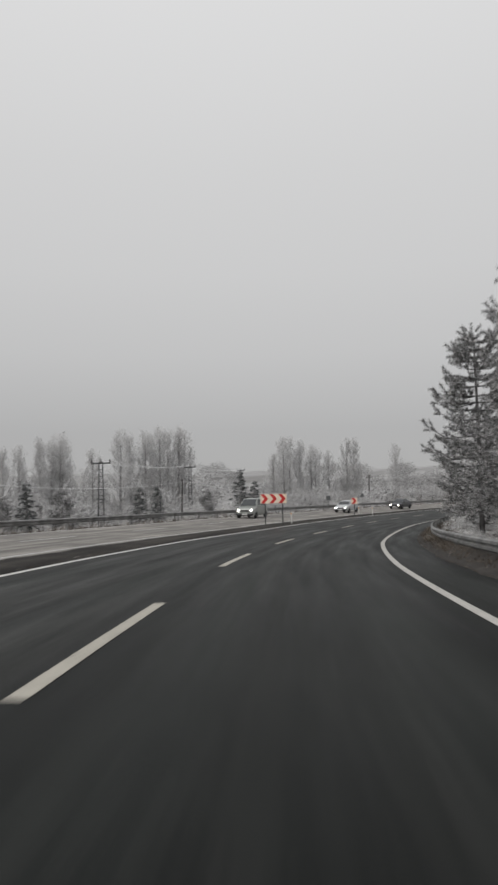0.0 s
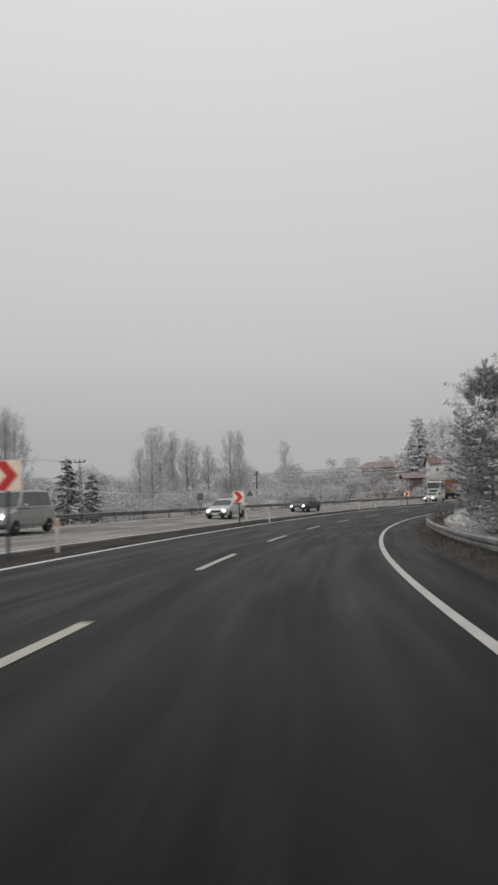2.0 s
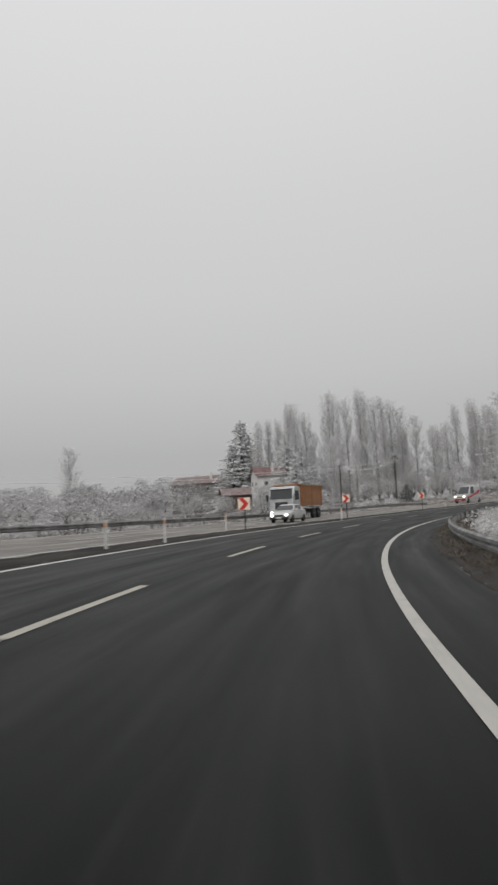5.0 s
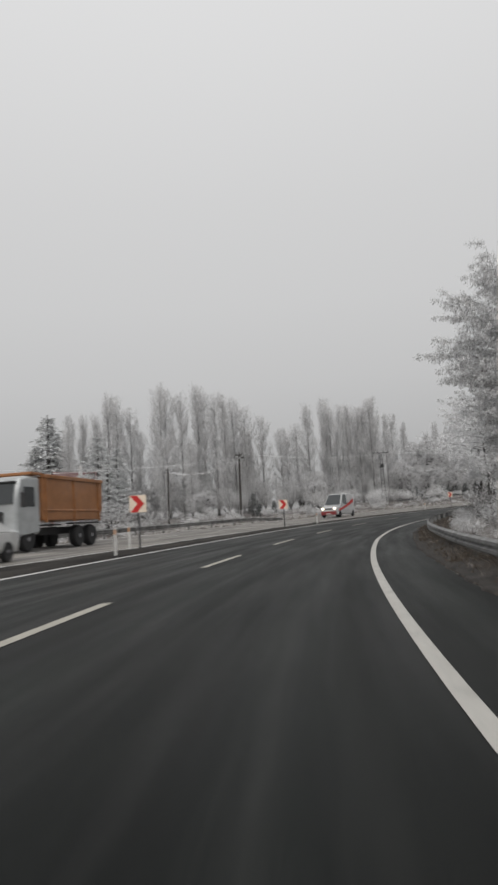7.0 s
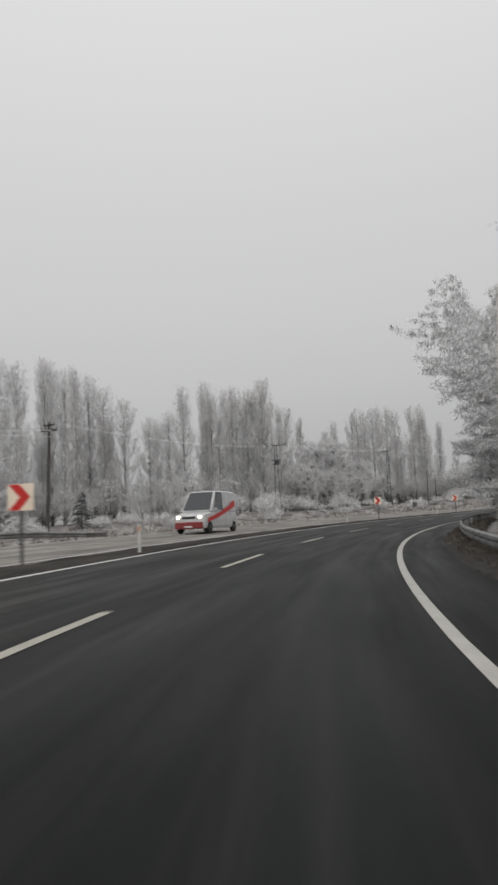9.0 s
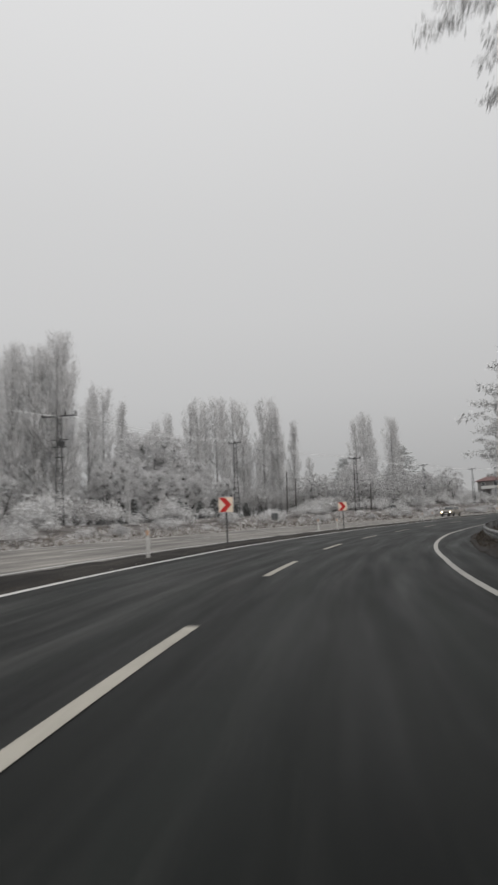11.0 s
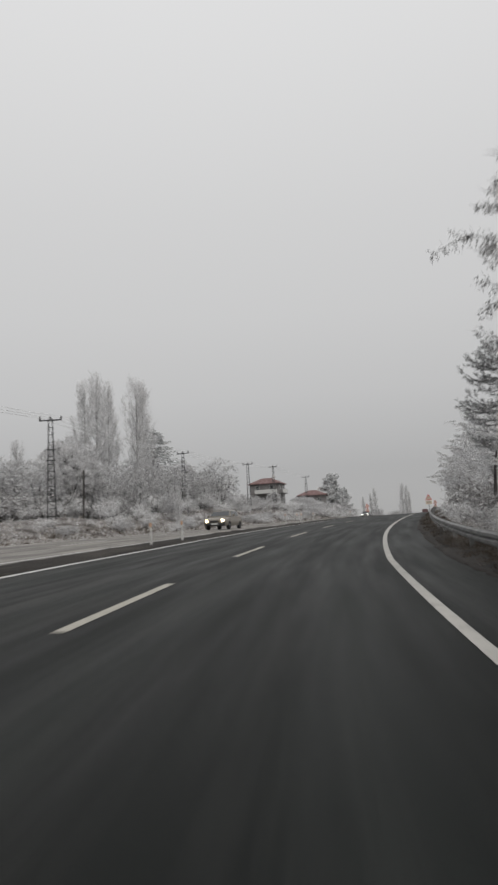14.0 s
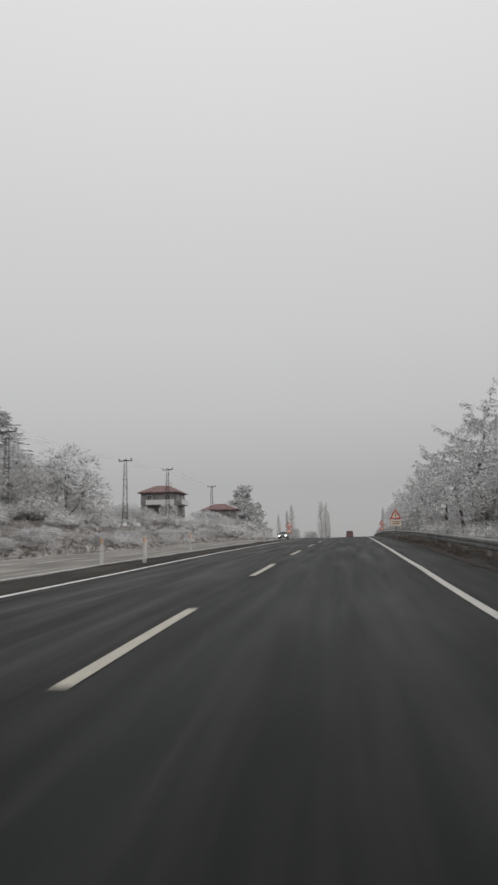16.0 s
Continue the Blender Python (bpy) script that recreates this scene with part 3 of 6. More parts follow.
def delineator(s, l):
    root = thing("delineator_post", "slim white plastic delineator post with an orange reflector", "road post", m=facing(s, l, 0, 0.0, True), group="delineator posts on the median")
    part("post", Shape().box(-0.048, -0.025, -0.2, 0.048, 0.025, 0.92, c=0.018), MAT["post_white"], root)
    part("reflector", Shape().box(-0.035, -0.034, 0.70, 0.035, -0.026, 0.86), MAT["sign_orange"], root, "small orange reflector")
    return root


for s, l in ((50.5, -4.5), (76.9, -5.5), (77.9, -4.2), (105.1, -4.7), (109.1, -4.3), (120.0, -5.6), (140.8, -4.4), (145.5, -5.8), (174.9, -4.4), (208.1, -4.7), (237.0, -5.9),
             (238.1, -4.8), (264.7, -4.7), (267.9, -4.5), (297.0, -4.6), (296.2, -5.8), (301.0, -5.8), (307.0, -5.4), (332.0, -5.0), (354.0, -5.0)):
    delineator(s, l)


def triangle_plate(size, z0, y=0.0, border=0.13):
    h = size * 0.866
    a = [(-size / 2, z0), (size / 2, z0), (0, z0 + h)]
    c = (0.0, z0 + h / 3)
    inner = [(c[0] + (q[0] - c[0]) * (1 - border * 2.4), c[1] + (q[1] - c[1]) * (1 - border * 2.4)) for q in a]
    outer = Shape()
    outer.add([(x, y - 0.012, z) for x, z in a] + [(x, y + 0.012, z) for x, z in a], [(0, 1, 2), (5, 4, 3), (0, 3, 4, 1), (1, 4, 5, 2), (2, 5, 3, 0)])
    face = Shape()
    face.add([(x, y - 0.017, z) for x, z in inner], [(0, 1, 2)])
    mark = Shape()
    mark.box(-size * 0.035, y - 0.024, z0 + h * 0.26, size * 0.035, y - 0.019, z0 + h * 0.58)
    mark.box(-size * 0.04, y - 0.024, z0 + h * 0.17, size * 0.04, y - 0.019, z0 + h * 0.22)
    return outer, face, mark


def warning_sign(s, l, stacked, size=0.95, low=1.6, plate_below=False, on_road=False):
    root = thing("warning_sign", "stacked red-bordered triangular warning signs on a post" if stacked > 1 else "red-bordered triangular warning sign on a steel post", "road sign",
                 m=facing(s, l, 0, 0.0, on_road), group="warning signs")
    z = low
    for k in range(stacked):
        o, f, mk = triangle_plate(size, z)
        t = part("triangle", o, MAT["sign_red"], root, "red triangular border")
        part("face", f, MAT["sign_headlit"], t, "pale inner face")
        part("symbol", mk, MAT["sign_black"], t, "black symbol")
        z += size * 0.9
    if plate_below:
        pl = part("plate", Shape().box(-0.36, -0.012, low - 0.5, 0.36, 0.012, low - 0.08, c=0.005), MAT["sign_headlit"], root, "small pale plate with dark bars")
        part("bar", Shape().box(-0.25, -0.02, low - 0.24, 0.25, -0.014, low - 0.18), MAT["sign_black"], pl)
        part("bar", Shape().box(-0.25, -0.02, low - 0.38, 0.25, -0.014, low - 0.32), MAT["sign_black"], pl)
    part("post", Shape().tube([(0, 0.05, -0.4), (0, 0.05, z - 0.1)], [0.035, 0.035], 8), MAT["steel"], root)
    return root


warning_sign(324.5, 5.5, 1, size=0.82, low=1.5, plate_below=True)
warning_sign(358.0, 5.7, 2, size=0.7, low=0.8)
warning_sign(348.5, -4.5, 2, size=0.7, low=0.75, on_road=True)


def sign_back(s, l, kind, top):
    """Signs for the other direction, seen from behind."""
    root = thing("road_sign", "grey back of a road sign for the oncoming traffic", "road sign", m=facing(s, l, 0, 0.0), group="signs seen from behind")
    if kind == "square":
        part("board", Shape().box(-0.33, -0.012, top - 0.66, 0.33, 0.012, top, c=0.006), MAT["sign_back"], root)
    else:
        part("board", triangle_plate(0.85, top - 0.74)[0], MAT["sign_back"], root)
    part("post", Shape().tube([(0, -0.05, -0.4), (0, -0.05, top - 0.1)], [0.03, 0.03], 8), MAT["steel"], root)


sign_back(93.0, -16.5, "square", 2.2)
sign_back(103.0, -16.5, "triangle", 2.5)
sign_back(252.0, -16.0, "square", 1.6)


# ---- power line: lattice masts with a crossarm and insulators, wooden poles, wires ----
def lattice_mast(h, reach=0.95):
    root = thing("lattice_mast", "narrow dark steel lattice mast with a crossarm and insulators", "utility pole", group="lattice masts beside the road")
    w0, w1 = 0.42, 0.16
    wid = lambda z: w0 + (w1 - w0) * z / h
    for sx in (-1, 1):
        part("upright", Shape().tube([(sx * w0, 0, -0.6), (sx * w1, 0, h)], [0.055, 0.05], 4), MAT["dark_steel"], root)
    z, k = 0.5, 0
    while z < h - 0.4:
        part("rung", Shape().tube([(-wid(z), 0, z), (wid(z), 0, z)], [0.03, 0.03], 4), MAT["dark_steel"], root)
        if z + 0.62 < h - 0.4:
            part("brace", Shape().tube([((-1) ** k * wid(z), 0.01, z), (-(-1) ** k * wid(z + 0.62), 0.01, z + 0.62)], [0.02, 0.02], 3), MAT["dark_steel"], root)
        z, k = z + 0.62, k + 1
    for z in (h * 0.62, h * 0.72):
        part("bracket", Shape().tube([(-0.42, 0, z), (0.42, 0, z)], [0.04, 0.04], 4), MAT["dark_steel"], root)
    arm = part("crossarm", Shape().tube([(-reach, 0, h - 0.12), (reach, 0, h - 0.12)], [0.06, 0.06], 4), MAT["dark_steel"], root)
    ins = Shape().lathe([(0.03, 0), (0.10, 0.06), (0.05, 0.12), (0.11, 0.18), (0.05, 0.26), (0.03, 0.34)], 10).mesh("insulator", MAT["insulator"])
    for x in (-reach * 0.95, 0.0, reach * 0.95) if reach < 1 else (-reach * 0.95, -reach * 0.35, reach * 0.35, reach * 0.95):
        part("insulator", ins, None, arm, m=pose(x, 0, h - 0.08))
    return root


def wood_pole(h, arm=True):
    root = thing("wooden_pole", "weathered dark wooden utility pole", "utility pole", group="wooden poles beside the road")
    part("shaft", Shape().tube([(0, 0, -0.8), (0.02, 0, h * 0.5), (0.0, 0.02, h)], [0.16, 0.14, 0.11] if arm else [0.09, 0.08, 0.07], 8), MAT["wood"], root)
    if arm:
        a = part("crossarm", Shape().box(-0.75, -0.05, h - 0.75, 0.75, 0.05, h - 0.63), MAT["wood"], root)
        b = part("crossarm", Shape().box(-0.5, -0.05, h - 0.32, 0.5, 0.05, h - 0.22), MAT["wood"], root)
        ins = Shape().lathe([(0.025, 0), (0.06, 0.05), (0.035, 0.1), (0.05, 0.15), (0.02, 0.2)], 8).mesh("insulator", MAT["insulator"])
        for x in (-0.7, -0.35, 0.35, 0.7):
            part("insulator", ins, None, a, m=pose(x, 0, h - 0.63))
        for x in (-0.45, 0.45):
            part("insulator", ins, None, b, m=pose(x, 0, h - 0.22))
    return root


TIPS = []
first = lattice_mast(9.3)
first_used = False
for s, l, top in ((56.5, -25, 5.3), (79.8, -30, 6.1), (102.4, -40, 6.6), (233.7, -26.7, 10.1), (263.5, -27.2, 10.6), (290.5, -24.2, 10.0), (332.5, -29, 11.0), (359.6, -27.1, 11.0), (389.0, -29.9, 12.7), (420.0, -29, 12.0)):
    x, y = xy(s, l)
    top_z = road_z(s, l) + top
    m = pose(x, y, top_z - 9.3, 0, 0, heading(s) + (12 if l > -27 else -8))
    if not first_used:
        first.matrix_basis = m
        first_used = True
        ob = first
    elif s == 233.7:
        # the junction mast: a long top arm and a second one below for the branch line
        ob = lattice_mast(9.3, 1.55)
        low = part("crossarm", Shape().tube([(-0.75, 0.08, 7.2), (0.75, 0.08, 7.2)], [0.05, 0.05], 4), MAT["dark_steel"], ob)
        part("crossarm", Shape().tube([(-0.6, 0.08, 6.6), (0.6, 0.08, 6.6)], [0.05, 0.05], 4), MAT["dark_steel"], ob)
        part("switch_box", Shape().box(-0.3, 0.06, 6.75, 0.3, 0.45, 7.12, c=0.04), MAT["dark_steel"], ob, "dark switch box")
        ob.matrix_basis = m
    else:
        ob = copy_thing(first, m)
    TIPS.append((s, [m @ Vector((dx, 0, 9.45)) for dx in (-0.9, 0.0, 0.9)]))

POLES = []
for s, l, h, arm in ((197.0, -24.6, 8.6, True), (204.8, -45.0, 8.8, True), (66.1, -22, 6.2, False), (269.9, -24, 5.9, False), (275.5, -26, 4.9, False), (141.3, -45.0, 9.0, True), (296.0, -24.5, 4.4, False), (352.3, -30, 6.0, False)):
    p = wood_pole(h, arm)
    p.matrix_basis = pose(*spot(s, l), 0, 1.5, heading(s))
    POLES.append(p.matrix_basis @ Vector((0.4, 0, h - 0.2)))


def wire(a, b, sag, r=0.011):
    pts = []
    for i in range(13):
        u = i / 12
        q = Vector(a).lerp(Vector(b), u)
        q.z -= sag * 4 * u * (1 - u)
        pts.append(tuple(q))
    tagged(part("wire", Shape().tube(pts, [r] * 13, 4), MAT["wire"]), "sagging frost-coated overhead wire", "power line", group="overhead wires")


for i in range(len(TIPS) - 1):
    if TIPS[i][0] < 110 and TIPS[i + 1][0] > 150:
        continue
    for a, b in zip(TIPS[i][1], TIPS[i + 1][1]):
        wire(a, b, 0.5, 0.018)
for dx in (-0.7, -0.35, 0.35, 0.7):
    wire(POLES[0] + Vector((dx, 0, -0.4)), POLES[1] + Vector((dx, 0, -0.4)), 1.15, 0.02)
for dx in (-0.5, 0.5):
    wire(POLES[0] + Vector((dx, 0, 0.1)), TIPS[3][1][1] + Vector((dx, 0, -0.3)), 0.7, 0.016)
wire(POLES[0] + Vector((0, 0, -1.0)), POLES[5] + Vector((0, 0, 0)), 0.9, 0.018)
wire(POLES[0] + Vector((0, 0, -0.5)), POLES[5] + Vector((0, 0, -0.6)), 1.3, 0.018)
wire(POLES[2], spot(42, -24, 5.6), 0.5, 0.022)
wire(POLES[2], spot(104, -26, 5.2), 0.6, 0.022)


# ---- trees ----
def rand_dir(rng, up=0.0):
    a = rng.uniform(0, 2 * math.pi)
    z = rng.uniform(-1, 1)
    r = math.sqrt(1 - z * z)
    return Vector((r * math.cos(a), r * math.sin(a), z + up)).normalized()


def poplar_shapes(seed, h=20.0, wide=1.0):
    """A columnar bare poplar: limbs that hug the trunk and climb, feathered with fine frosted twigs, drawn to a soft tip."""
    rng = random.Random(seed)
    wood, crown = Shape(), Shape()
    lean = Vector((rng.uniform(-0.02, 0.02), rng.uniform(-0.02, 0.02), 0))
    pts = [Vector((0, 0, -1)) + Vector((0, 0, (h * 0.93 + 1) * i / 7)) + lean * (h * i / 7) for i in range(8)]
    wood.tube(pts, [0.19 * (1 - i / 7.4) + 0.012 for i in range(8)], 6)
    wave = rng.uniform(0, 6.28)

    def girth(u):
        g = (min(u, 0.40) / 0.40) ** 0.5 if u < 0.40 else math.cos((u - 0.40) / 0.60 * 1.42) ** 0.7
        return wide * 2.05 * g * (1.0 + 0.10 * math.sin(u * 17 + wave))

    limbs = 92
    for i in range(limbs):
        ue = 0.13 + 0.86 * (i + rng.random()) / limbs
        rise = min(rng.uniform(0.12, 0.24), ue - 0.03) * h
        a = rng.uniform(0, 2 * math.pi)
        r = girth(ue) * rng.uniform(0.12, 1.0) ** 0.55
        out = Vector((math.cos(a), math.sin(a), 0))
        z0 = h * ue - rise
        p0 = lean * z0 + Vector((0, 0, z0))
        p1 = p0 + out * r * 0.72 + Vector((0, 0, rise * 0.36))
        p2 = p0 + out * r + Vector((rng.gauss(0, 0.08), rng.gauss(0, 0.08), rise))
        wood.tube([p0, p1, p2], [0.05 * (1.1 - 0.7 * ue), 0.032 * (1.1 - 0.7 * ue), 0.006], 3, cap=False)
        for k in range(62):
            v = rng.uniform(0.06, 1.0) ** 0.8
            q = p0.lerp(p1, v / 0.4) if v < 0.4 else p1.lerp(p2, (v - 0.4) / 0.6)
            d = (rand_dir(rng, 1.9) + out * rng.uniform(0.0, 0.5)).normalized() * rng.uniform(0.35, 0.85)
            crown.leaf(q + Vector((rng.gauss(0, 0.16), rng.gauss(0, 0.16), rng.gauss(0, 0.2))), d, rng.uniform(0.013, 0.028), d.cross(rand_dir(rng)).normalized())
    for k in range(150):
        u = rng.uniform(0.88, 0.99)
        w = 0.5 * girth(u) + 0.05
        d = rand_dir(rng, 3.0) * rng.uniform(0.35, 0.8)
        crown.leaf(lean * h * u + Vector((rng.gauss(0, w * 0.6), rng.gauss(0, w * 0.6), h * u - 0.2)), d, 0.014, d.cross(rand_dir(rng)).normalized())
    return wood, crown


def broad_shapes(seed, h=8.0, spread=3.6, clumps=50, twigs=130, blade=0.34, width=0.016, low=0.10, billow=0.30, fine=True):
    """A bare rounded tree or shrub: forking limbs that carry billowing clumps of frosted twigs, with dark gaps between."""
    rng = random.Random(seed)
    wood, crown = Shape(), Shape()
    fork = Vector((rng.uniform(-0.1, 0.1), rng.uniform(-0.1, 0.1), h * low))
    wood.tube([(0, 0, -0.5), tuple(fork * 0.5), tuple(fork)], [0.018 * h + 0.02, 0.015 * h + 0.015, 0.012 * h + 0.01], 6)
    knees = []
    for i in range(7):
        a = 2 * math.pi * (i * 0.618 + rng.uniform(-0.1, 0.1))
        r = spread * rng.uniform(0.25, 0.55) * (0.2 if i == 0 else 1.0)
        knee = fork + Vector((math.cos(a) * r, math.sin(a) * r, (h - fork.z) * rng.uniform(0.3, 0.55)))
        mid = fork.lerp(knee, 0.5) + Vector((math.cos(a), math.sin(a), -0.4)) * 0.08 * spread
        wood.tube([tuple(fork), tuple(mid), tuple(knee)], [0.009 * h, 0.007 * h, 0.0045 * h], 4, cap=False)
        knees.append(knee)
    rz = (h - fork.z * 0.6) * 0.5
    for i in range(clumps):
        a = 2 * math.pi * i * 0.618034 + rng.uniform(-0.25, 0.25)
        zc = -0.72 + 1.70 * (i + rng.random()) / clumps
        zc = min(zc, 0.97)
        ring = math.sqrt(1 - min(abs(zc), 0.98) ** 2) if zc > 0 else 1.0 - 0.35 * zc * zc
        k = rng.uniform(0.66, 0.95) if i % 4 else rng.uniform(0.3, 0.6)
        rc = spread * billow * rng.uniform(0.65, 1.2)
        c = Vector((math.cos(a) * (spread - rc * 0.8) * ring * k, math.sin(a) * (spread - rc * 0.8) * ring * k, h - rz + zc * k * (rz - rc * 0.5)))
        c += Vector((fork.x, fork.y, 0))
        knee = min(knees, key=lambda q: (q - c).length)
        bend = knee.lerp(c, 0.55) - Vector((0, 0, 0.05 * h * rng.random()))
        if fine:
            wood.tube([tuple(knee), tuple(bend), tuple(c)], [0.004 * h, 0.0026 * h, 0.001 * h], 3, cap=False)
        else:
            wood.tube([tuple(knee), tuple(c)], [0.004 * h, 0.001 * h], 3, cap=False)
        for j in range(twigs):
            o = rand_dir(rng, 0.45)
            c0 = c + Vector((o.x, o.y, o.z * 0.8)) * rc * rng.uniform(0.3, 1.0) ** 0.5
            t = (o + rand_dir(rng, 0.2) * 0.75).normalized() * blade * rng.uniform(0.5, 1.35)
            crown.leaf(c0, t, width * rng.uniform(0.6, 1.5), t.cross(rand_dir(rng)).normalized())
            if fine and j % 22 == 0:
                wood.tube([tuple(bend.lerp(c, 0.6)), tuple(c0)], [0.0012 * h, 0.0005 * h], 3, cap=False)
    return wood, crown


def leafy_shapes(seed, h=9.0, spread=2.9, limbs=42, sprays=8, bunches=4, leaves=20, size=0.10, width=0.020, top=0.5, twigs=20, base=0.13):
    """A roadside tree: long limbs in loose tiers, side sprays white with frosted twigs, and bunches of limp dry leaves hung below them."""
    rng = random.Random(seed)
    wood, crown = Shape(), Shape()
    bend = [Vector((rng.uniform(-0.25, 0.25) * i, rng.uniform(-0.25, 0.25) * i, h * 0.88 * i / 4)) for i in range(5)]
    wood.tube([Vector((0, 0, -0.5))] + bend, [0.17, 0.15, 0.12, 0.09, 0.05, 0.015], 6)
    s9 = (h / 9) ** 0.5
    for i in range(limbs):
        u = (i + rng.random()) / limbs
        a = 2 * math.pi * (i * 0.618 + rng.uniform(-0.12, 0.12))
        out = Vector((math.cos(a), math.sin(a), 0))
        side = Vector((-out.y, out.x, 0))
        reach = spread * (0.5 + 0.5 * smooth(top - 0.4, top, u)) * (1.0 - 0.70 * smooth(top + 0.1, 1.0, u)) * rng.uniform(0.6, 1.15)
        z0 = h * (base + (0.85 - base) * u)
        f = 4 * min(z0 / (h * 0.88), 0.999)
        start = bend[int(f)].lerp(bend[int(f) + 1], f - int(f))
        mid = start + out * reach * 0.5 + Vector((0, 0, h * rng.uniform(0.02, 0.07)))
        tip = start + out * reach + Vector((0, 0, h * (rng.uniform(0.0, 0.09) + 0.12 * smooth(0.6, 1.0, u) - 0.05 * (1 - smooth(0.0, 0.2, u)))))
        wood.tube([tuple(start), tuple(mid), tuple(tip)], [0.034, 0.02, 0.006], 4, mi=1, cap=False)
        for j in range(sprays):
            v = 0.22 + 0.78 * (j + rng.random() * 0.8) / sprays
            v = 1.0 if j == sprays - 1 else v
            q = start.lerp(mid, v * 2) if v < 0.5 else mid.lerp(tip, v * 2 - 1)
            w = (-1) ** j
            d = (out * rng.uniform(0.35, 1.0) + side * w * (0.2 if v == 1.0 else rng.uniform(0.4, 1.1)) + Vector((0, 0, rng.uniform(-0.12, 0.42)))).normalized()
            long = rng.uniform(0.5, 1.15) * s9 * (0.55 + 0.45 * min(1.0, reach / spread))
            e = q + d * long
            wood.tube([tuple(q), tuple(q.lerp(e, 0.5) + Vector((0, 0, 0.04))), tuple(e)], [0.012, 0.008, 0.003], 3, mi=1, cap=False)
            for k in range(twigs):
                c = q.lerp(e, rng.uniform(0.0, 1.1)) + rand_dir(rng) * 0.05
                t = (d * 0.6 + rand_dir(rng, 0.45)).normalized() * rng.uniform(0.14, 0.34) * s9
                crown.leaf(c, t, 0.011 * s9 * rng.uniform(0.6, 1.4), t.cross(rand_dir(rng)).normalized(), 1)
            for b in range(bunches):
                c = q.lerp(e, (b + 0.35 + 0.7 * rng.random()) / bunches) + rand_dir(rng) * 0.05
                rad = rng.uniform(0.12, 0.26) * s9
                for k in range(leaves):
                    o = rand_dir(rng, -0.25)
                    t = (o * 0.4 + Vector((0, 0, -0.6)) + d * 0.3 + rand_dir(rng) * 0.8).normalized() * size * rng.uniform(0.6, 1.35)
                    crown.leaf(c + o * rad * rng.random() ** 0.5, t, width * rng.uniform(0.6, 1.4), t.cross(rand_dir(rng)).normalized(), 0 if rng.random() < 0.5 else 1)
    return wood, crown


def pine_shapes(seed, h=9.0, spread=2.6, whorls=24, low=0.12, needles=70, size=0.16, width=0.009):
    """A pine: whorls of limbs whose shoots turn up and end in thick brushes of needles."""
    rng = random.Random(seed)
    wood, crown = Shape(), Shape()
    wood.tube([(0, 0, -0.5), (rng.uniform(-0.1, 0.1), 0.05, h * 0.5), (0, 0, h * 0.98)], [0.013 * h, 0.009 * h, 0.002 * h], 8)

    def brush(base, axis, long):
        for k in range(needles):
            r = rand_dir(rng)
            r = (r - axis * r.dot(axis)).normalized()
            d = (r * rng.uniform(0.7, 1.1) + axis * rng.uniform(0.35, 1.0)).normalized() * size * rng.uniform(0.75, 1.2)
            crown.leaf(base + axis * long * rng.random(), d, width, d.cross(rand_dir(rng)).normalized())

    for i in range(whorls):
        u = low + (0.96 - low) * (i + rng.uniform(0, 0.8)) / whorls
        for j in range(5):
            a = rng.uniform(0, 2 * math.pi)
            reach = spread * (1.06 - u) ** 0.6 * (0.75 + 0.25 * smooth(low, low + 0.2, u)) * rng.uniform(0.55, 1.15)
            out = Vector((math.cos(a), math.sin(a), 0))
            p0 = Vector((0, 0, h * u))
            p1 = p0 + out * reach * 0.6 + Vector((0, 0, -0.05 * reach))
            p2 = p0 + out * reach + Vector((0, 0, (0.05 + 0.35 * u) * reach))
            wood.tube([tuple(p0), tuple(p1), tuple(p2)], [0.035, 0.022, 0.008], 4, cap=False)
            brush(p2 - (p2 - p1).normalized() * 0.1, ((p2 - p1).normalized() + Vector((0, 0, 0.4))).normalized(), 0.42)
            n = int(3 + 3.2 * reach)
            for c in range(n):
                v = 0.28 + 0.7 * (c + rng.random()) / n
                q = p0.lerp(p1, v / 0.6) if v < 0.6 else p1.lerp(p2, (v - 0.6) / 0.4)
                ax = (out * rng.uniform(0.3, 0.9) + Vector((-out.y, out.x, 0)) * (-1) ** c * rng.uniform(0.4, 1.1) + Vector((0, 0, rng.uniform(0.0, 0.7)))).normalized()
                stem = rng.uniform(0.05, 0.35) * (0.4 + 0.4 * reach)
                b = q + ax * stem
                wood.tube([tuple(q), tuple(b + ax * 0.2)], [0.011, 0.006], 3, cap=False)
                brush(b, ax, rng.uniform(0.24, 0.42))
    return wood, crown


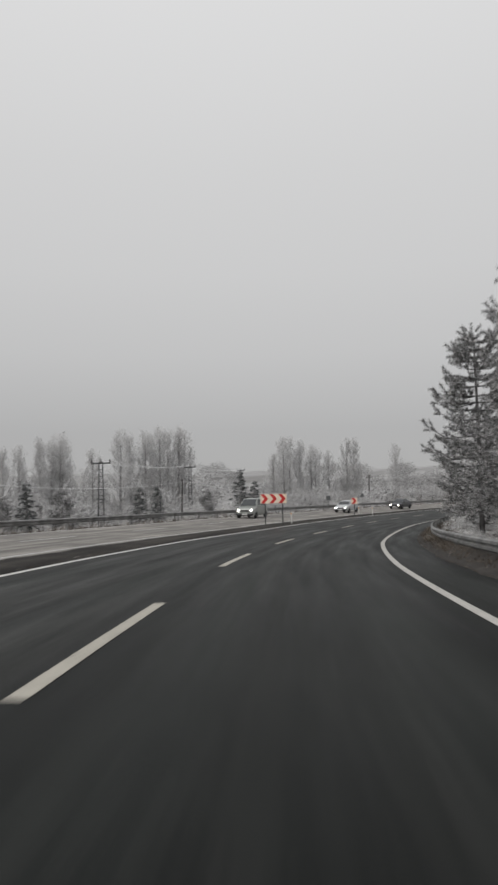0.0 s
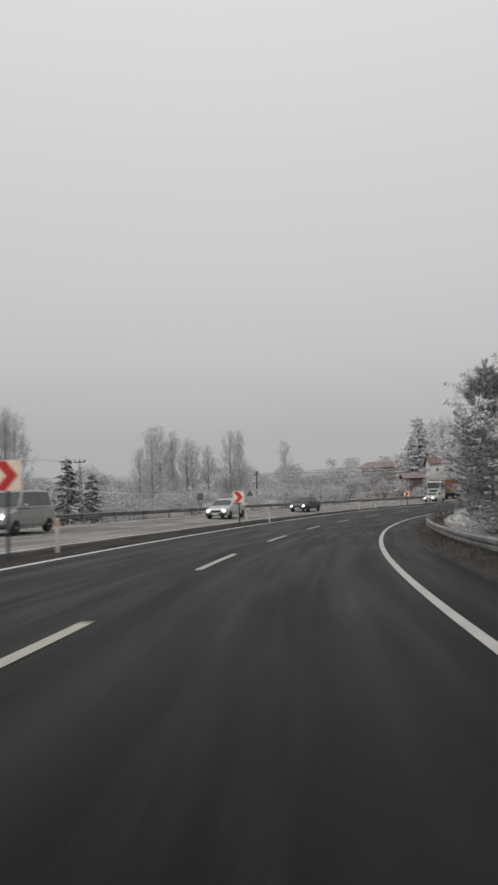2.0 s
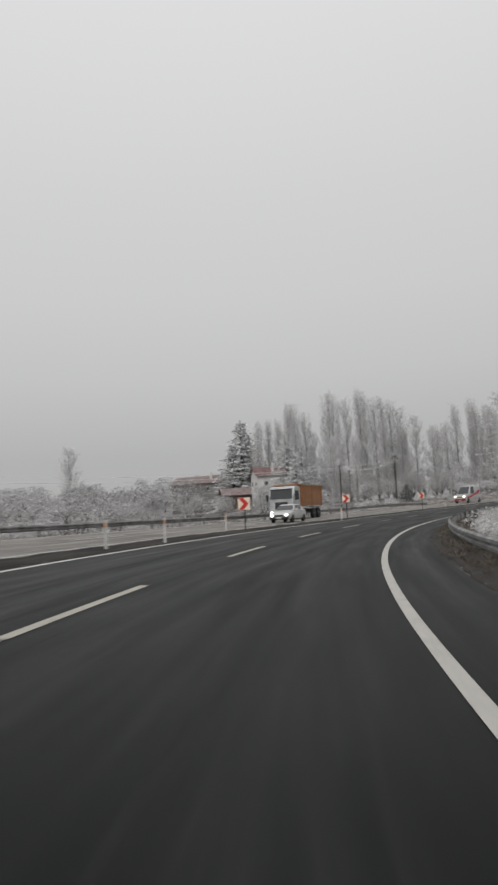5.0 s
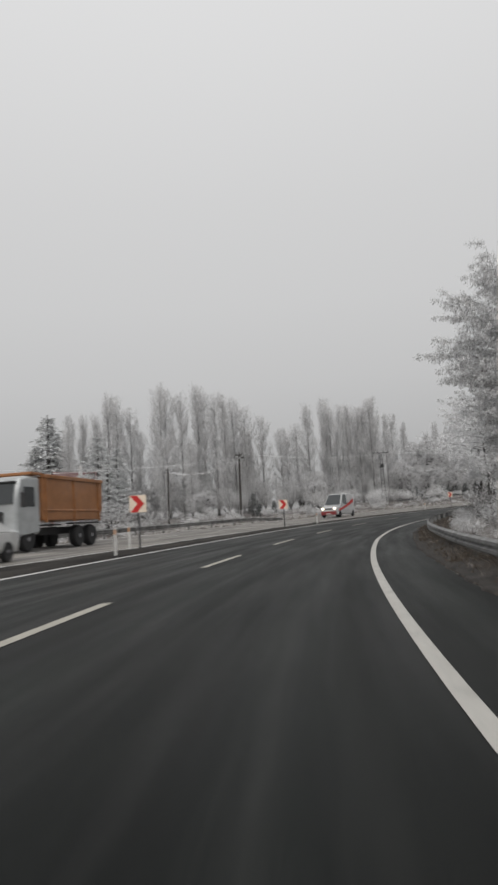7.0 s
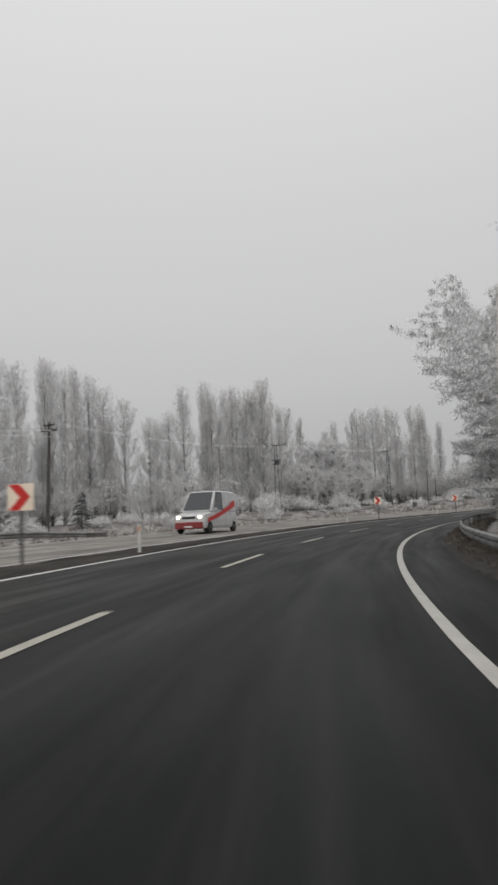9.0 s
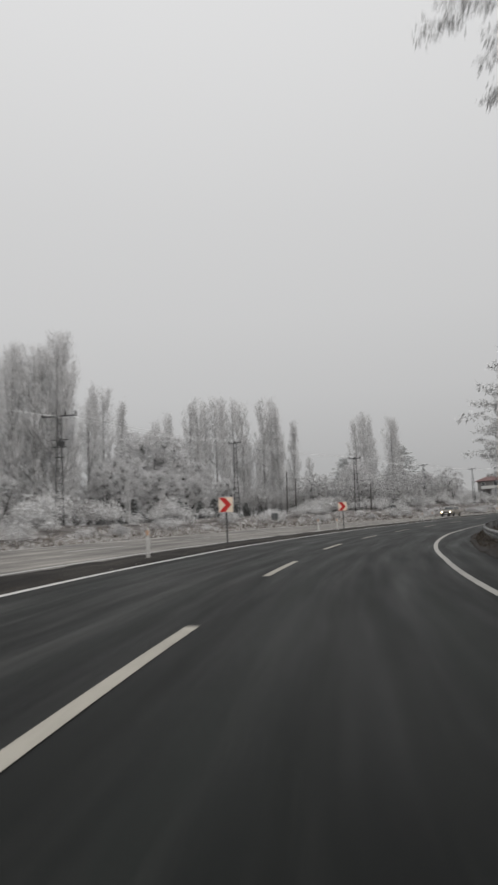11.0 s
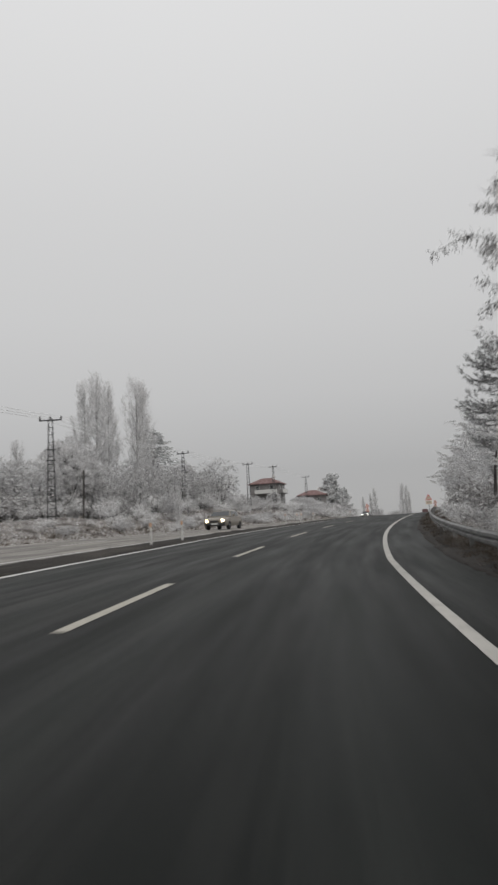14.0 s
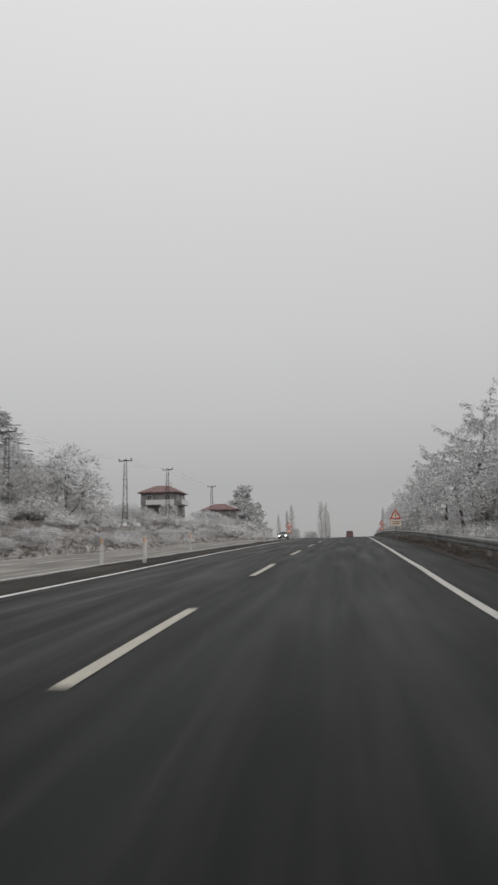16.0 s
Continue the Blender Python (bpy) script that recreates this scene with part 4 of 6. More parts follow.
def fir_shapes(seed, h=6.0, spread=1.5, tiers=16, drooping=0.22):
    """A conical fir: drooping limbs with flat sprays, the tiers run into one another."""
    rng = random.Random(seed)
    wood, crown = Shape(), Shape()
    wood.tube([(0, 0, -0.5), (0, 0, h * 0.6), (0, 0, h)], [0.02 * h, 0.012 * h, 0.003 * h], 6)
    for i in range(tiers):
        for j in range(7):
            u = 0.04 + 0.94 * (i + rng.uniform(-0.5, 0.9)) / tiers
            if u > 0.98:
                continue
            a = rng.uniform(0, 2 * math.pi)
            reach = spread * max(0.04, 1.0 - u) ** 0.8 * rng.uniform(0.5, 1.15) + 0.06
            out = Vector((math.cos(a), math.sin(a), 0))
            p0 = Vector((0, 0, h * u))
            p2 = p0 + out * reach + Vector((0, 0, -drooping * reach * rng.uniform(0.3, 1.4)))
            wood.tube([tuple(p0), tuple(p2)], [0.015, 0.004], 3, cap=False)
            side = out.cross(Vector((0, 0, 1)))
            for k in range(int(5 + 9 * reach)):
                q = p0.lerp(p2, rng.uniform(0.2, 1.02))
                d = (out * rng.uniform(0.2, 0.9) + side * rng.uniform(-1, 1) + Vector((0, 0, rng.uniform(-0.7, 0.25)))).normalized() * rng.uniform(0.14, 0.34) * (0.55 + 0.09 * h)
                crown.blade(q, d, rng.uniform(0.025, 0.055) * (0.6 + 0.07 * h), (d.cross(rand_dir(rng))).normalized())
    return wood, crown


def tree_kind(name, label, category, shapes, wood_mat, crown_mat, group):
    """The parts of one variant; every tree of the kind shares these meshes."""
    wood, crown = shapes
    return name, label, category, group, wood.mesh("trunk", wood_mat, True), crown.mesh("crown", crown_mat)


def plant(kind, s, l, height, model_height, turn=0.0, fat=1.0, z=None):
    name, label, category, group, wood, crown = kind
    k = height / model_height
    x, y, gz = spot(s, l)
    root = thing(name, label, category, group=group)
    root.matrix_basis = pose(x, y, gz if z is None else z, 0, 0, turn) @ Matrix.Diagonal((k * fat, k * fat, k, 1))
    part("trunk", wood, None, root)
    part("crown", crown, None, root)
    return root


POPLARS = [tree_kind("poplar_tree", "tall slender bare poplar white with hoarfrost", "tree", poplar_shapes(10 + i, 20.0, w), MAT["poplar_bark"], MAT["poplar"], "frosted poplars")
           for i, w in enumerate((1.0, 1.25, 0.85, 1.1, 0.7))]
SHRUBS = [tree_kind("frosted_shrub", "low bare shrub thick with hoarfrost", "shrub", broad_shapes(30 + i, 3.0, 1.7, 28, 90, 0.28, 0.021, 0.05, 0.30), MAT["pale_bark"], MAT["frost"], "frosted shrubs") for i in range(4)]
VALLEY_BROADS = [tree_kind("frosted_tree", "bare frosted tree", "tree", broad_shapes(145 + i, 8.0, 3.6, 30, 64, 0.50, 0.036, 0.06, 0.29, False), MAT["dark_bark"], MAT["valley_frost"], "woods") for i in range(3)]
FINE_SHRUBS = [tree_kind("frosted_shrub", "low frosted bramble", "shrub", broad_shapes(135 + i, 3.0, 1.8, 20, 60, 0.30, 0.021, 0.03, 0.32, False), MAT["bark"], MAT["rime_scrub"], "scrub") for i in range(3)]
BROADS = [tree_kind("frosted_tree", "bare broadleaf tree with a rounded hoarfrost-white crown", "tree", broad_shapes(40 + i, 8.0, 3.6, 46, 430, 0.32, 0.018, 0.16, 0.25), MAT["dark_bark"], MAT["willow_frost"], "frosted broadleaf trees") for i in range(4)]
LEAFY = [tree_kind("roadside_tree", "roadside tree with a thick crown of frosted twigs and dry leaves", "tree", leafy_shapes(50 + i), [MAT["dark_bark"], MAT["bark"]], [MAT["leaf"], MAT["rime"]], "roadside trees") for i in range(2)]
BIG_LEAFY = [tree_kind("roadside_tree", "tall roadside tree whose frosted leafy branches reach over the road", "tree", leafy_shapes(58, 14.5, 6.2, 104, 10, 4, 36, 0.115, 0.023, 0.74, 18), [MAT["dark_bark"], MAT["bark"]], [MAT["leaf"], MAT["rime"]], "roadside trees")]
TALL_LEAFY = [tree_kind("roadside_tree", "tall full-crowned roadside tree with frosted drooping leaves", "tree", leafy_shapes(77, 13.0, 2.9, 84, 9, 4, 30, 0.10, 0.021, 0.58, 20, 0.17), [MAT["dark_bark"], MAT["bark"]], [MAT["leaf"], MAT["rime"]], "roadside trees")]
DENSE_LEAFY = [tree_kind("roadside_tree", "dense roadside tree with drooping frosted leaves in dark bunches", "tree", leafy_shapes(87 + i, 9.0, 2.4, 66, 8, 4, 26, 0.085, 0.019, 0.55, 14, 0.06), [MAT["dark_bark"], MAT["bark"]], [MAT["dark_leaf"], MAT["rime"]], "roadside trees") for i in range(2)]
WHITE_TREES = [tree_kind("roadside_tree", "spreading roadside tree, all its twigs white with rime", "tree", leafy_shapes(64 + i, 9.0, 3.1, 38, 8, 4, 14, 0.11, 0.018, 0.45, 44, 0.34), [MAT["dark_bark"], MAT["bark"]], [MAT["rime"], MAT["rime"]], "roadside trees") for i in range(2)]
FAR_LEAFY = [tree_kind("roadside_tree", "roadside tree with a thick frosted crown", "tree", leafy_shapes(54 + i, 9.0, 2.9, 34, 6, 4, 15, 0.15, 0.030, 0.5, 14), [MAT["dark_bark"], MAT["bark"]], [MAT["leaf"], MAT["rime"]], "roadside trees") for i in range(2)]
FAR_BROADS = [tree_kind("frosted_tree", "bare frosted tree", "tree", broad_shapes(45 + i, 8.0, 3.6, 26, 40, 0.62, 0.055, 0.06, 0.32, False), MAT["pale_bark"], MAT["hazed_frost"], "woods") for i in range(4)]
MID_BROADS = [tree_kind("frosted_tree", "bare frosted tree", "tree", broad_shapes(48 + i, 8.0, 3.4, 34, 100, 0.36, 0.024, 0.06, 0.28, False), MAT["bark"], MAT["valley_frost"], "woods") for i in range(4)]
LOW_SHRUBS = [tree_kind("frosted_shrub", "low frosted shrub", "shrub", broad_shapes(35 + i, 3.0, 1.8, 18, 34, 0.34, 0.030, 0.04, 0.34, False), MAT["bark"], MAT["scrub"], "scrub") for i in range(4)]
PINES = [tree_kind("pine_tree", "dark green pine dusted with frost", "tree", pine_shapes(60 + i, 9.0, 2.6, 24, 0.05 + 0.03 * i), MAT["bark"], MAT["pine"], "roadside pines") for i in range(3)]
TALL_PINES = [tree_kind("pine_tree", "pine with bare lower trunk and rimed brushes of needles", "tree", pine_shapes(68, 9.0, 2.9, 15, 0.40, 50), MAT["bark"], MAT["rimed_pine"], "roadside pines")]
PALE_PINES = [tree_kind("pine_tree", "round-topped frosted pine behind the low house, greyed with painted haze", "tree", pine_shapes(69, 9.0, 2.9, 17, 0.10, 34, 0.30, 0.030), MAT["bark"], MAT["hazed_fir"], "tall conifers")]
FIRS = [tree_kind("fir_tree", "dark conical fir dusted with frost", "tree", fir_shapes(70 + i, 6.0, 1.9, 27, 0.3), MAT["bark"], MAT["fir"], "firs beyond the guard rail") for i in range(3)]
BIGFIRS = [tree_kind("fir_tree", "tall frosted conifer with drooping tiers, paled with painted haze", "tree", fir_shapes(80 + i, 14.0, 4.4, 52, 0.10), MAT["bark"], MAT["hazed_fir"], "tall conifers") for i in range(2)]

rng = random.Random(5)


def poplar(s, l, top, fat=1.0):
    """top: height of the tip above the road beside it."""
    x, y, gz = spot(s, l)
    h = road_z(s, l) + top - gz
    plant(POPLARS[rng.randrange(5)], s, l, h, 20.5, rng.uniform(0, 360), fat * (20 / h) ** 0.35)


# along the valley beyond the first bend
for s, l, top in ((85.9, -75, 11.7), (88.5, -76, 12.5), (89.7, -72, 13.9), (92.3, -74, 13.7), (92.6, -72, 15.1), (93.6, -73, 13.9), (99.8, -75, 12.8), (100.4, -68, 16.4), (105, -72, 15.9), (106.5, -70, 16.8), (108.7, -72, 16.3), (108.3, -68, 17.8), (110.9, -70, 17.2), (111.7, -68, 18.1), (114.4, -70, 17.8), (139.5, -75, 13.5), (139.5, -71, 17.7), (142.7, -73, 18.4), (145, -72, 17.3), (148.8, -73, 16), (151.5, -75, 15.7), (155.2, -75, 14.7), (159.7, -74, 18.5), (163, -76, 18.8), (191.6, -114, 20.2)):
    poplar(s, l, top, 1.6)
# the grove
for s, l, top in ((213, -85, 24.8), (216.1, -88, 25.9), (216.9, -85, 25.6), (217, -80, 29.3), (219.7, -83, 29.7), (222.5, -84, 27.8), (229, -85, 34.2), (231.8, -88, 34.5), (230.6, -80, 31.4), (239.4, -88, 36), (242, -90, 36.2), (238.5, -80, 32.2), (237.9, -75, 31.2), (242.4, -78, 31), (243, -75, 28.1), (243.8, -70, 25.1), (249.2, -70, 21.9), (250.3, -66, 22.7), (248.8, -60, 26.5), (256.6, -63, 29), (255.5, -60, 27.2), (254.3, -55, 25.7), (249.3, -45, 23.6), (252.5, -47, 23.1), (253.3, -45, 20.9), (262.4, -50, 19.3), (286.0, -61, 20.5)):
    poplar(s, l, top, 1.4)
for s, l, top in ((248.8, -48, 24.1), (251.9, -50, 25.1), (250.5, -45, 23.2), (249.6, -42, 24.7), (252.5, -44, 25.5), (272.7, -60, 25), (275.6, -62, 25.6), (277.1, -60, 22.9), (297.7, -70, 25), (295.5, -62, 25.1), (295.2, -60, 26.2), (299.9, -62, 26.5), (298.3, -58, 26.6), (303.5, -60, 27.3), (306.4, -60, 27.7), (309.2, -60, 27.1), (309.9, -55, 27.2), (313.3, -55, 27.9), (311.3, -52, 25.3), (316.5, -52, 22.8), (327.2, -42, 23.1), (330.5, -42, 24.9), (338, -44, 25.2), (325.7, -33, 22), (332.7, -35, 22.4)):
    poplar(s, l, top, 1.28)
# filling trees of the grove, a little shorter
for k in range(40):
    s, l = rng.uniform(222, 300), rng.uniform(-92, -42)
    if (l > -58 and s < 250) or 256 < s:
        continue
    poplar(s, l, rng.uniform(13, 21) + (-l - 42) * 0.14, 1.2)
for k in range(8):
    poplar(rng.uniform(305, 338), rng.uniform(-72, -52), rng.uniform(14, 21), 1.2)
# far ones towards the end of the straight
for s, l, top in ((520, -22, 14), (524, -24, 12), (560, -12, 17), (563, -14, 18), (566, -11, 14), (590, 12, 16), (600, 18, 15), (545, -30, 12), (610, 25, 17), (480, -45, 11)):
    poplar(s, l, top, 1.0)

# young poplars, small white columns on the far verge
for s, l, top in ((309, -20.5, 4.9), (257, -33, 6.0), (243, -27, 5.0), (262, -27.5, 3.6), (298, -31, 6.5), (321, -24, 4.2), (228, -32, 5.5), (213, -31, 4.2), (221, -33, 5.0)):
    poplar(s, l, top, 0.75)

# firs and pines beyond the oncoming lanes
for s, l, top, k in ((42.6, -22, 3.1, 0), (49.6, -24, 2.4, 1), (58.3, -22, 2.9, 2), (54.0, -17.6, 2.9, 0), (71.4, -22, 2.6, 1), (94.1, -30, 4.5, 2), (40, -22, 1.9, 1), (90.8, -30, 6.1, 0)):
    x, y, gz = spot(s, l)
    h = road_z(s, l) + top - gz
    if k == 1:
        plant(PINES[k], s, l, h, 9.0, 40 * s, 1.1)
    else:
        plant(FIRS[k], s, l, h, 6.0, 40 * s, 0.95)
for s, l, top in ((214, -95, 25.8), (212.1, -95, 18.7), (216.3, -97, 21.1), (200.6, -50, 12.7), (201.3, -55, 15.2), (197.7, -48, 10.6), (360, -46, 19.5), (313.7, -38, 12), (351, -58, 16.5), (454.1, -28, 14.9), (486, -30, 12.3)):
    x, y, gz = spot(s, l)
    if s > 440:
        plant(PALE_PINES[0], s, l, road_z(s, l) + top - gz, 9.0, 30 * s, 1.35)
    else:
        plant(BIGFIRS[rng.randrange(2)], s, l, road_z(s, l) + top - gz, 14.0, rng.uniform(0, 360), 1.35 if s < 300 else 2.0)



def scatter(name, label, category, kinds, model_height, placements):
    """Many plants that nobody could count, joined into one mesh."""
    vs, fs, ms, n = [], [], [], 0
    cache = {}
    for s, l, h, fat, turn, k in placements:
        for mi in (0, 1):
            me = kinds[k][4 + mi]
            if me.name not in cache:
                co = np.zeros(len(me.vertices) * 3, dtype=np.float64)
                me.vertices.foreach_get("co", co)
                cache[me.name] = (co.reshape(-1, 3), [tuple(p.vertices) for p in me.polygons])
            co, polys = cache[me.name]
            x, y, z = spot(s, l)
            q = h / model_height
            c, w = math.cos(turn) * q * fat, math.sin(turn) * q * fat
            vs.append(np.stack([x + c * co[:, 0] - w * co[:, 1], y + w * co[:, 0] + c * co[:, 1], z + q * co[:, 2]], -1))
            fs.extend(tuple(i + n for i in p) for p in polys)
            ms.extend([mi] * len(polys))
            n += len(co)
    me = bpy.data.meshes.new(name)
    me.from_pydata(np.concatenate(vs).tolist(), [], fs)
    me.materials.append(kinds[0][4].materials[0])
    me.materials.append(kinds[0][5].materials[0])
    me.polygons.foreach_set("material_index", ms)
    me.update()
    return tagged(new(name, me), label, category, kind="stuff")


def some(count, s_range, l_range, h_range, fat_range, kinds=4, keep=None):
    out = []
    while len(out) < count:
        s, l = rng.uniform(*s_range), rng.uniform(*l_range)
        if keep and not keep(s, l):
            continue
        out.append((s, l, rng.uniform(*h_range), rng.uniform(*fat_range), rng.uniform(0, 6.28), rng.randrange(kinds)))
    return out


# the frosted woods and scrub of the far side, beyond counting
clear = lambda s, l: not (190 < s < 222 and l > -78) and not (395 < s < 440 and l > -48)
# the haze over these far woods sits in their crown colour
scatter("woodland", "frosted scrub and small bare trees in the valley, haze in their colour", "woods", FAR_BROADS, 8.0,
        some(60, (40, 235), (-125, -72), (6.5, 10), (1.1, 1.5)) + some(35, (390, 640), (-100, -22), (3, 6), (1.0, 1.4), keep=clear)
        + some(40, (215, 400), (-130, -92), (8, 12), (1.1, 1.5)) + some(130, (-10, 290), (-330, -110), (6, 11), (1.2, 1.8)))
scatter("woodland", "thicket of small bare trees white with hoarfrost", "woods", VALLEY_BROADS, 8.0,
        some(105, (20, 205), (-70, -27), (3.5, 7.0), (0.95, 1.4), 3, keep=clear) + some(50, (195, 400), (-95, -44), (4.5, 8.0), (0.9, 1.3), 3, keep=clear) + some(26, (296, 356), (-46, -27), (5.0, 9.0), (0.9, 1.2), 3))
scatter("woodland", "bare frosted trees between the poplars", "woods", MID_BROADS, 8.0,
        some(26, (305, 350), (-44, -26), (4.0, 7.0), (0.9, 1.2)) + some(12, (350, 396), (-42, -31), (3.5, 5.5), (1.0, 1.3)) + some(58, (195, 345), (-64, -44), (4.0, 8.5), (0.9, 1.3), keep=lambda s, l: clear(s, l) and not 258 < s < 294))
willow_gap = lambda s, l: clear(s, l) and not (258 < s < 294 and l < -26)
scatter("undergrowth", "low rimed shrubs in puffs along the far verge", "shrubs", FINE_SHRUBS, 3.0,
        some(150, (185, 440), (-27, -17.0), (0.5, 1.5), (1.2, 2.1), 3) + some(60, (60, 195), (-30, -17.5), (0.9, 2.2), (1.0, 1.6), 3)
        + some(60, (200, 350), (-40, -24), (1.2, 3.2), (1.0, 1.6), 3, keep=willow_gap) + some(40, (372, 445), (-30, -19), (1.4, 2.6), (1.1, 1.8), 3))
scatter("undergrowth", "frosted scrub at the edge of the woods", "shrubs", LOW_SHRUBS, 3.0,
        some(60, (20, 195), (-40, -24), (1.4, 2.8), (1.0, 1.5)) + some(70, (176, 350), (-46, -28), (1.4, 3.6), (1.0, 1.6), keep=willow_gap))
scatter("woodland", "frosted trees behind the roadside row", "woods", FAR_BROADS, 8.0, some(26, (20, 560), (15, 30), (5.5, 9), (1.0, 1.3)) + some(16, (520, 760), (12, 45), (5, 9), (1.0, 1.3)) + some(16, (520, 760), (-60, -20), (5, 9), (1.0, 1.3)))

# small dark firs at the foot of the grove
for k in range(16):
    plant(FIRS[rng.randrange(3)], rng.uniform(182, 345), rng.uniform(-43, -29), rng.uniform(1.8, 3.8), 6.0, rng.uniform(0, 360), 1.3)

# a dark clipped hedge of young conifers below the great willow; its darkness also stands in for the shade there
for k in range(10):
    plant(FIRS[rng.randrange(3)], 252 + 3.1 * k, -36.5 + rng.uniform(-1.2, 1.2), rng.uniform(2.2, 3.2), 6.0, rng.uniform(0, 360), 1.6)

# single frosted trees that stand out
for s, l, h, f in ((277, -53.5, 16.3, 1.04), (270, -52, 11.5, 1.0), (284, -52, 12.0, 0.95), (262, -43, 8.5, 1.0), (268, -43, 8.0, 1.1), (256.5, -40, 8.5, 0.95), (274, -43, 7.5, 1.1), (280, -41, 6.5, 1.1), (305, -32, 9, 0.9), (310, -33, 10, 0.8), (325, -31, 8, 0.8), (337, -31, 8, 0.8), (347, -33, 6.2, 1.2), (356, -34, 5.2, 1.3), (363, -34, 5.2, 1.3),
                   (205, -38, 4.6, 1.1), (228, -37, 5.5, 0.95), (190, -34, 4.0, 1.1), (391, -39, 4.6, 1.1), (397, -37, 4.2, 1.2), (403, -27, 2.2, 1.3), (428, -27, 3.0, 1.3), (436, -25, 3.0, 1.3), (443, -25, 3.2, 1.3), (455, -26, 5.0, 1.3), (459, -25.5, 4.0, 1.4), (398, -32.5, 5.0, 0.95)):
    plant(BROADS[rng.randrange(4)], s, l, h, 8.0, rng.uniform(0, 360), f)
for s, l, h, f in ((240, -21, 1.1, 1.9), (222, -20, 1.3, 1.6), (231, -19, 0.9, 1.8), (251, -21, 1.0, 1.8), (311, -22, 3.2, 0.8), (300, -20, 0.9, 2.0), (322, -21, 1.0, 2.0), (206, -20, 1.4, 1.5), (345, -20, 1.2, 2.0), (372, -19, 1.6, 1.9), (380, -20, 2.4, 1.7), (387, -21, 2.6, 1.6), (395, -20, 2.0, 1.8), (292, -18.5, 1.1, 2.0), (305, -18.2, 1.2, 2.0)):
    plant(SHRUBS[rng.randrange(4)], s, l, h, 3.0, rng.uniform(0, 360), f)
for s, l, h, f in ((313, -18.6, 1.0, 2.2), (318, -19, 1.5, 1.8), (329, -18.4, 1.2, 2.0), (337, -18.8, 1.4, 1.9), (351, -18.6, 1.3, 2.0), (283, -18.3, 0.9, 2.1), (268, -18.6, 1.0, 2.0), (405, -26.5, 3.4, 1.5), (409, -28.5, 3.8, 1.5), (413, -27, 3.3, 1.6), (411, -24, 2.6, 1.7), (417, -23.5, 2.5, 1.7), (424, -23, 2.2, 1.8), (431, -22, 2.3, 1.7), (439, -22, 2.7, 1.6), (447, -21, 2.5, 1.7), (400, -22, 1.8, 1.8)):
    plant(SHRUBS[rng.randrange(4)], s, l, h, 3.0, rng.uniform(0, 360), f)

# the row of trees behind the shoulder's guard rail
def roadside(k, s, l, h, f):
    kinds = {"p": PINES[:2], "l": LEAFY[:2], "f": FAR_LEAFY, "b": BIG_LEAFY * 2, "w": WHITE_TREES, "t": TALL_LEAFY * 2, "d": DENSE_LEAFY, "q": TALL_PINES * 2}[k]
    plant(kinds[rng.randrange(2)], s, l, h, {"b": 14.5, "t": 13.0}.get(k, 9.0), rng.uniform(0, 360), f)


for s, l, h, k, f in ((27, 9.8, 10.4, "p", 1.0), (36, 8.5, 10.6, "p", 1.05), (46, 8.7, 7.0, "l", 1.05), (53, 8.9, 6.5, "f", 1.1), (60, 8.4, 6.7, "p", 1.0), (67, 9.0, 7.4, "p", 1.05),
                      (79.5, 9.6, 10.4, "l", 0.98), (86, 10.0, 6.5, "f", 1.1), (96, 11.5, 6.0, "f", 1.1), (106, 12.0, 5.0, "f", 1.2), (117, 11.8, 5.5, "f", 1.1), (128, 11.2, 6.5, "f", 1.1),
                      (138, 10.6, 7.5, "f", 1.0), (150.5, 9.9, 12.5, "t", 1.0), (165, 9.6, 7.4, "w", 1.2), (170.5, 9.8, 8.4, "w", 1.25)):
    roadside(k, s, l, h, f)
for s, l, h, k, f in ((178, 8.0, 8.8, "w", 1.3), (186, 9.6, 9.0, "f", 1.0), (197, 8.6, 14.5, "b", 0.90), (203.5, 8.2, 10.0, "l", 1.0), (200, 9.5, 11.0, "l", 0.8), (213, 8.6, 8.0, "f", 1.05),
                      (221, 8.8, 8.4, "l", 0.98), (229, 8.9, 8.6, "d", 1.02), (237.5, 9.0, 9.4, "d", 1.0), (247.5, 9.1, 10.9, "d", 0.98), (256, 9.4, 10.4, "d", 0.94), (268, 9.0, 7.8, "q", 1.1),
                      (263.5, 9.6, 5.6, "d", 1.05), (278, 9.6, 6.4, "w", 1.1), (287, 10.2, 6.0, "l", 1.1), (295, 10.0, 6.6, "l", 1.1)):
    roadside(k, s, l, h, f)
for s, l, h, k, f in ((303.5, 9.8, 7.2, "l", 1.1), (311, 9.3, 7.2, "f", 1.1), (319, 9.3, 6.8, "f", 1.1), (328, 9.5, 6.6, "f", 1.1), (337, 9.5, 6.5, "f", 1.1), (346, 9.5, 6.3, "f", 1.1),
                      (356, 10.0, 6.4, "f", 1.1), (366, 10.0, 6.5, "f", 1.1), (377, 10.0, 6.5, "f", 1.1), (390, 11.0, 6.5, "f", 1.1), (405, 10.0, 6.5, "f", 1.1), (424, 11, 7, "f", 1.1),
                      (446, 11, 7, "f", 1.1), (480, 12, 8, "f", 1.1)):
    roadside(k, s, l, h, f)
scatter("undergrowth", "white rimed brambles and scrub behind the guard rail", "shrubs", FINE_SHRUBS, 3.0,
        some(150, (14, 330), (7.3, 9.6), (0.45, 1.25), (1.1, 1.8), 3) + some(45, (15, 330), (9, 13), (0.9, 2.2), (0.9, 1.5), 3))
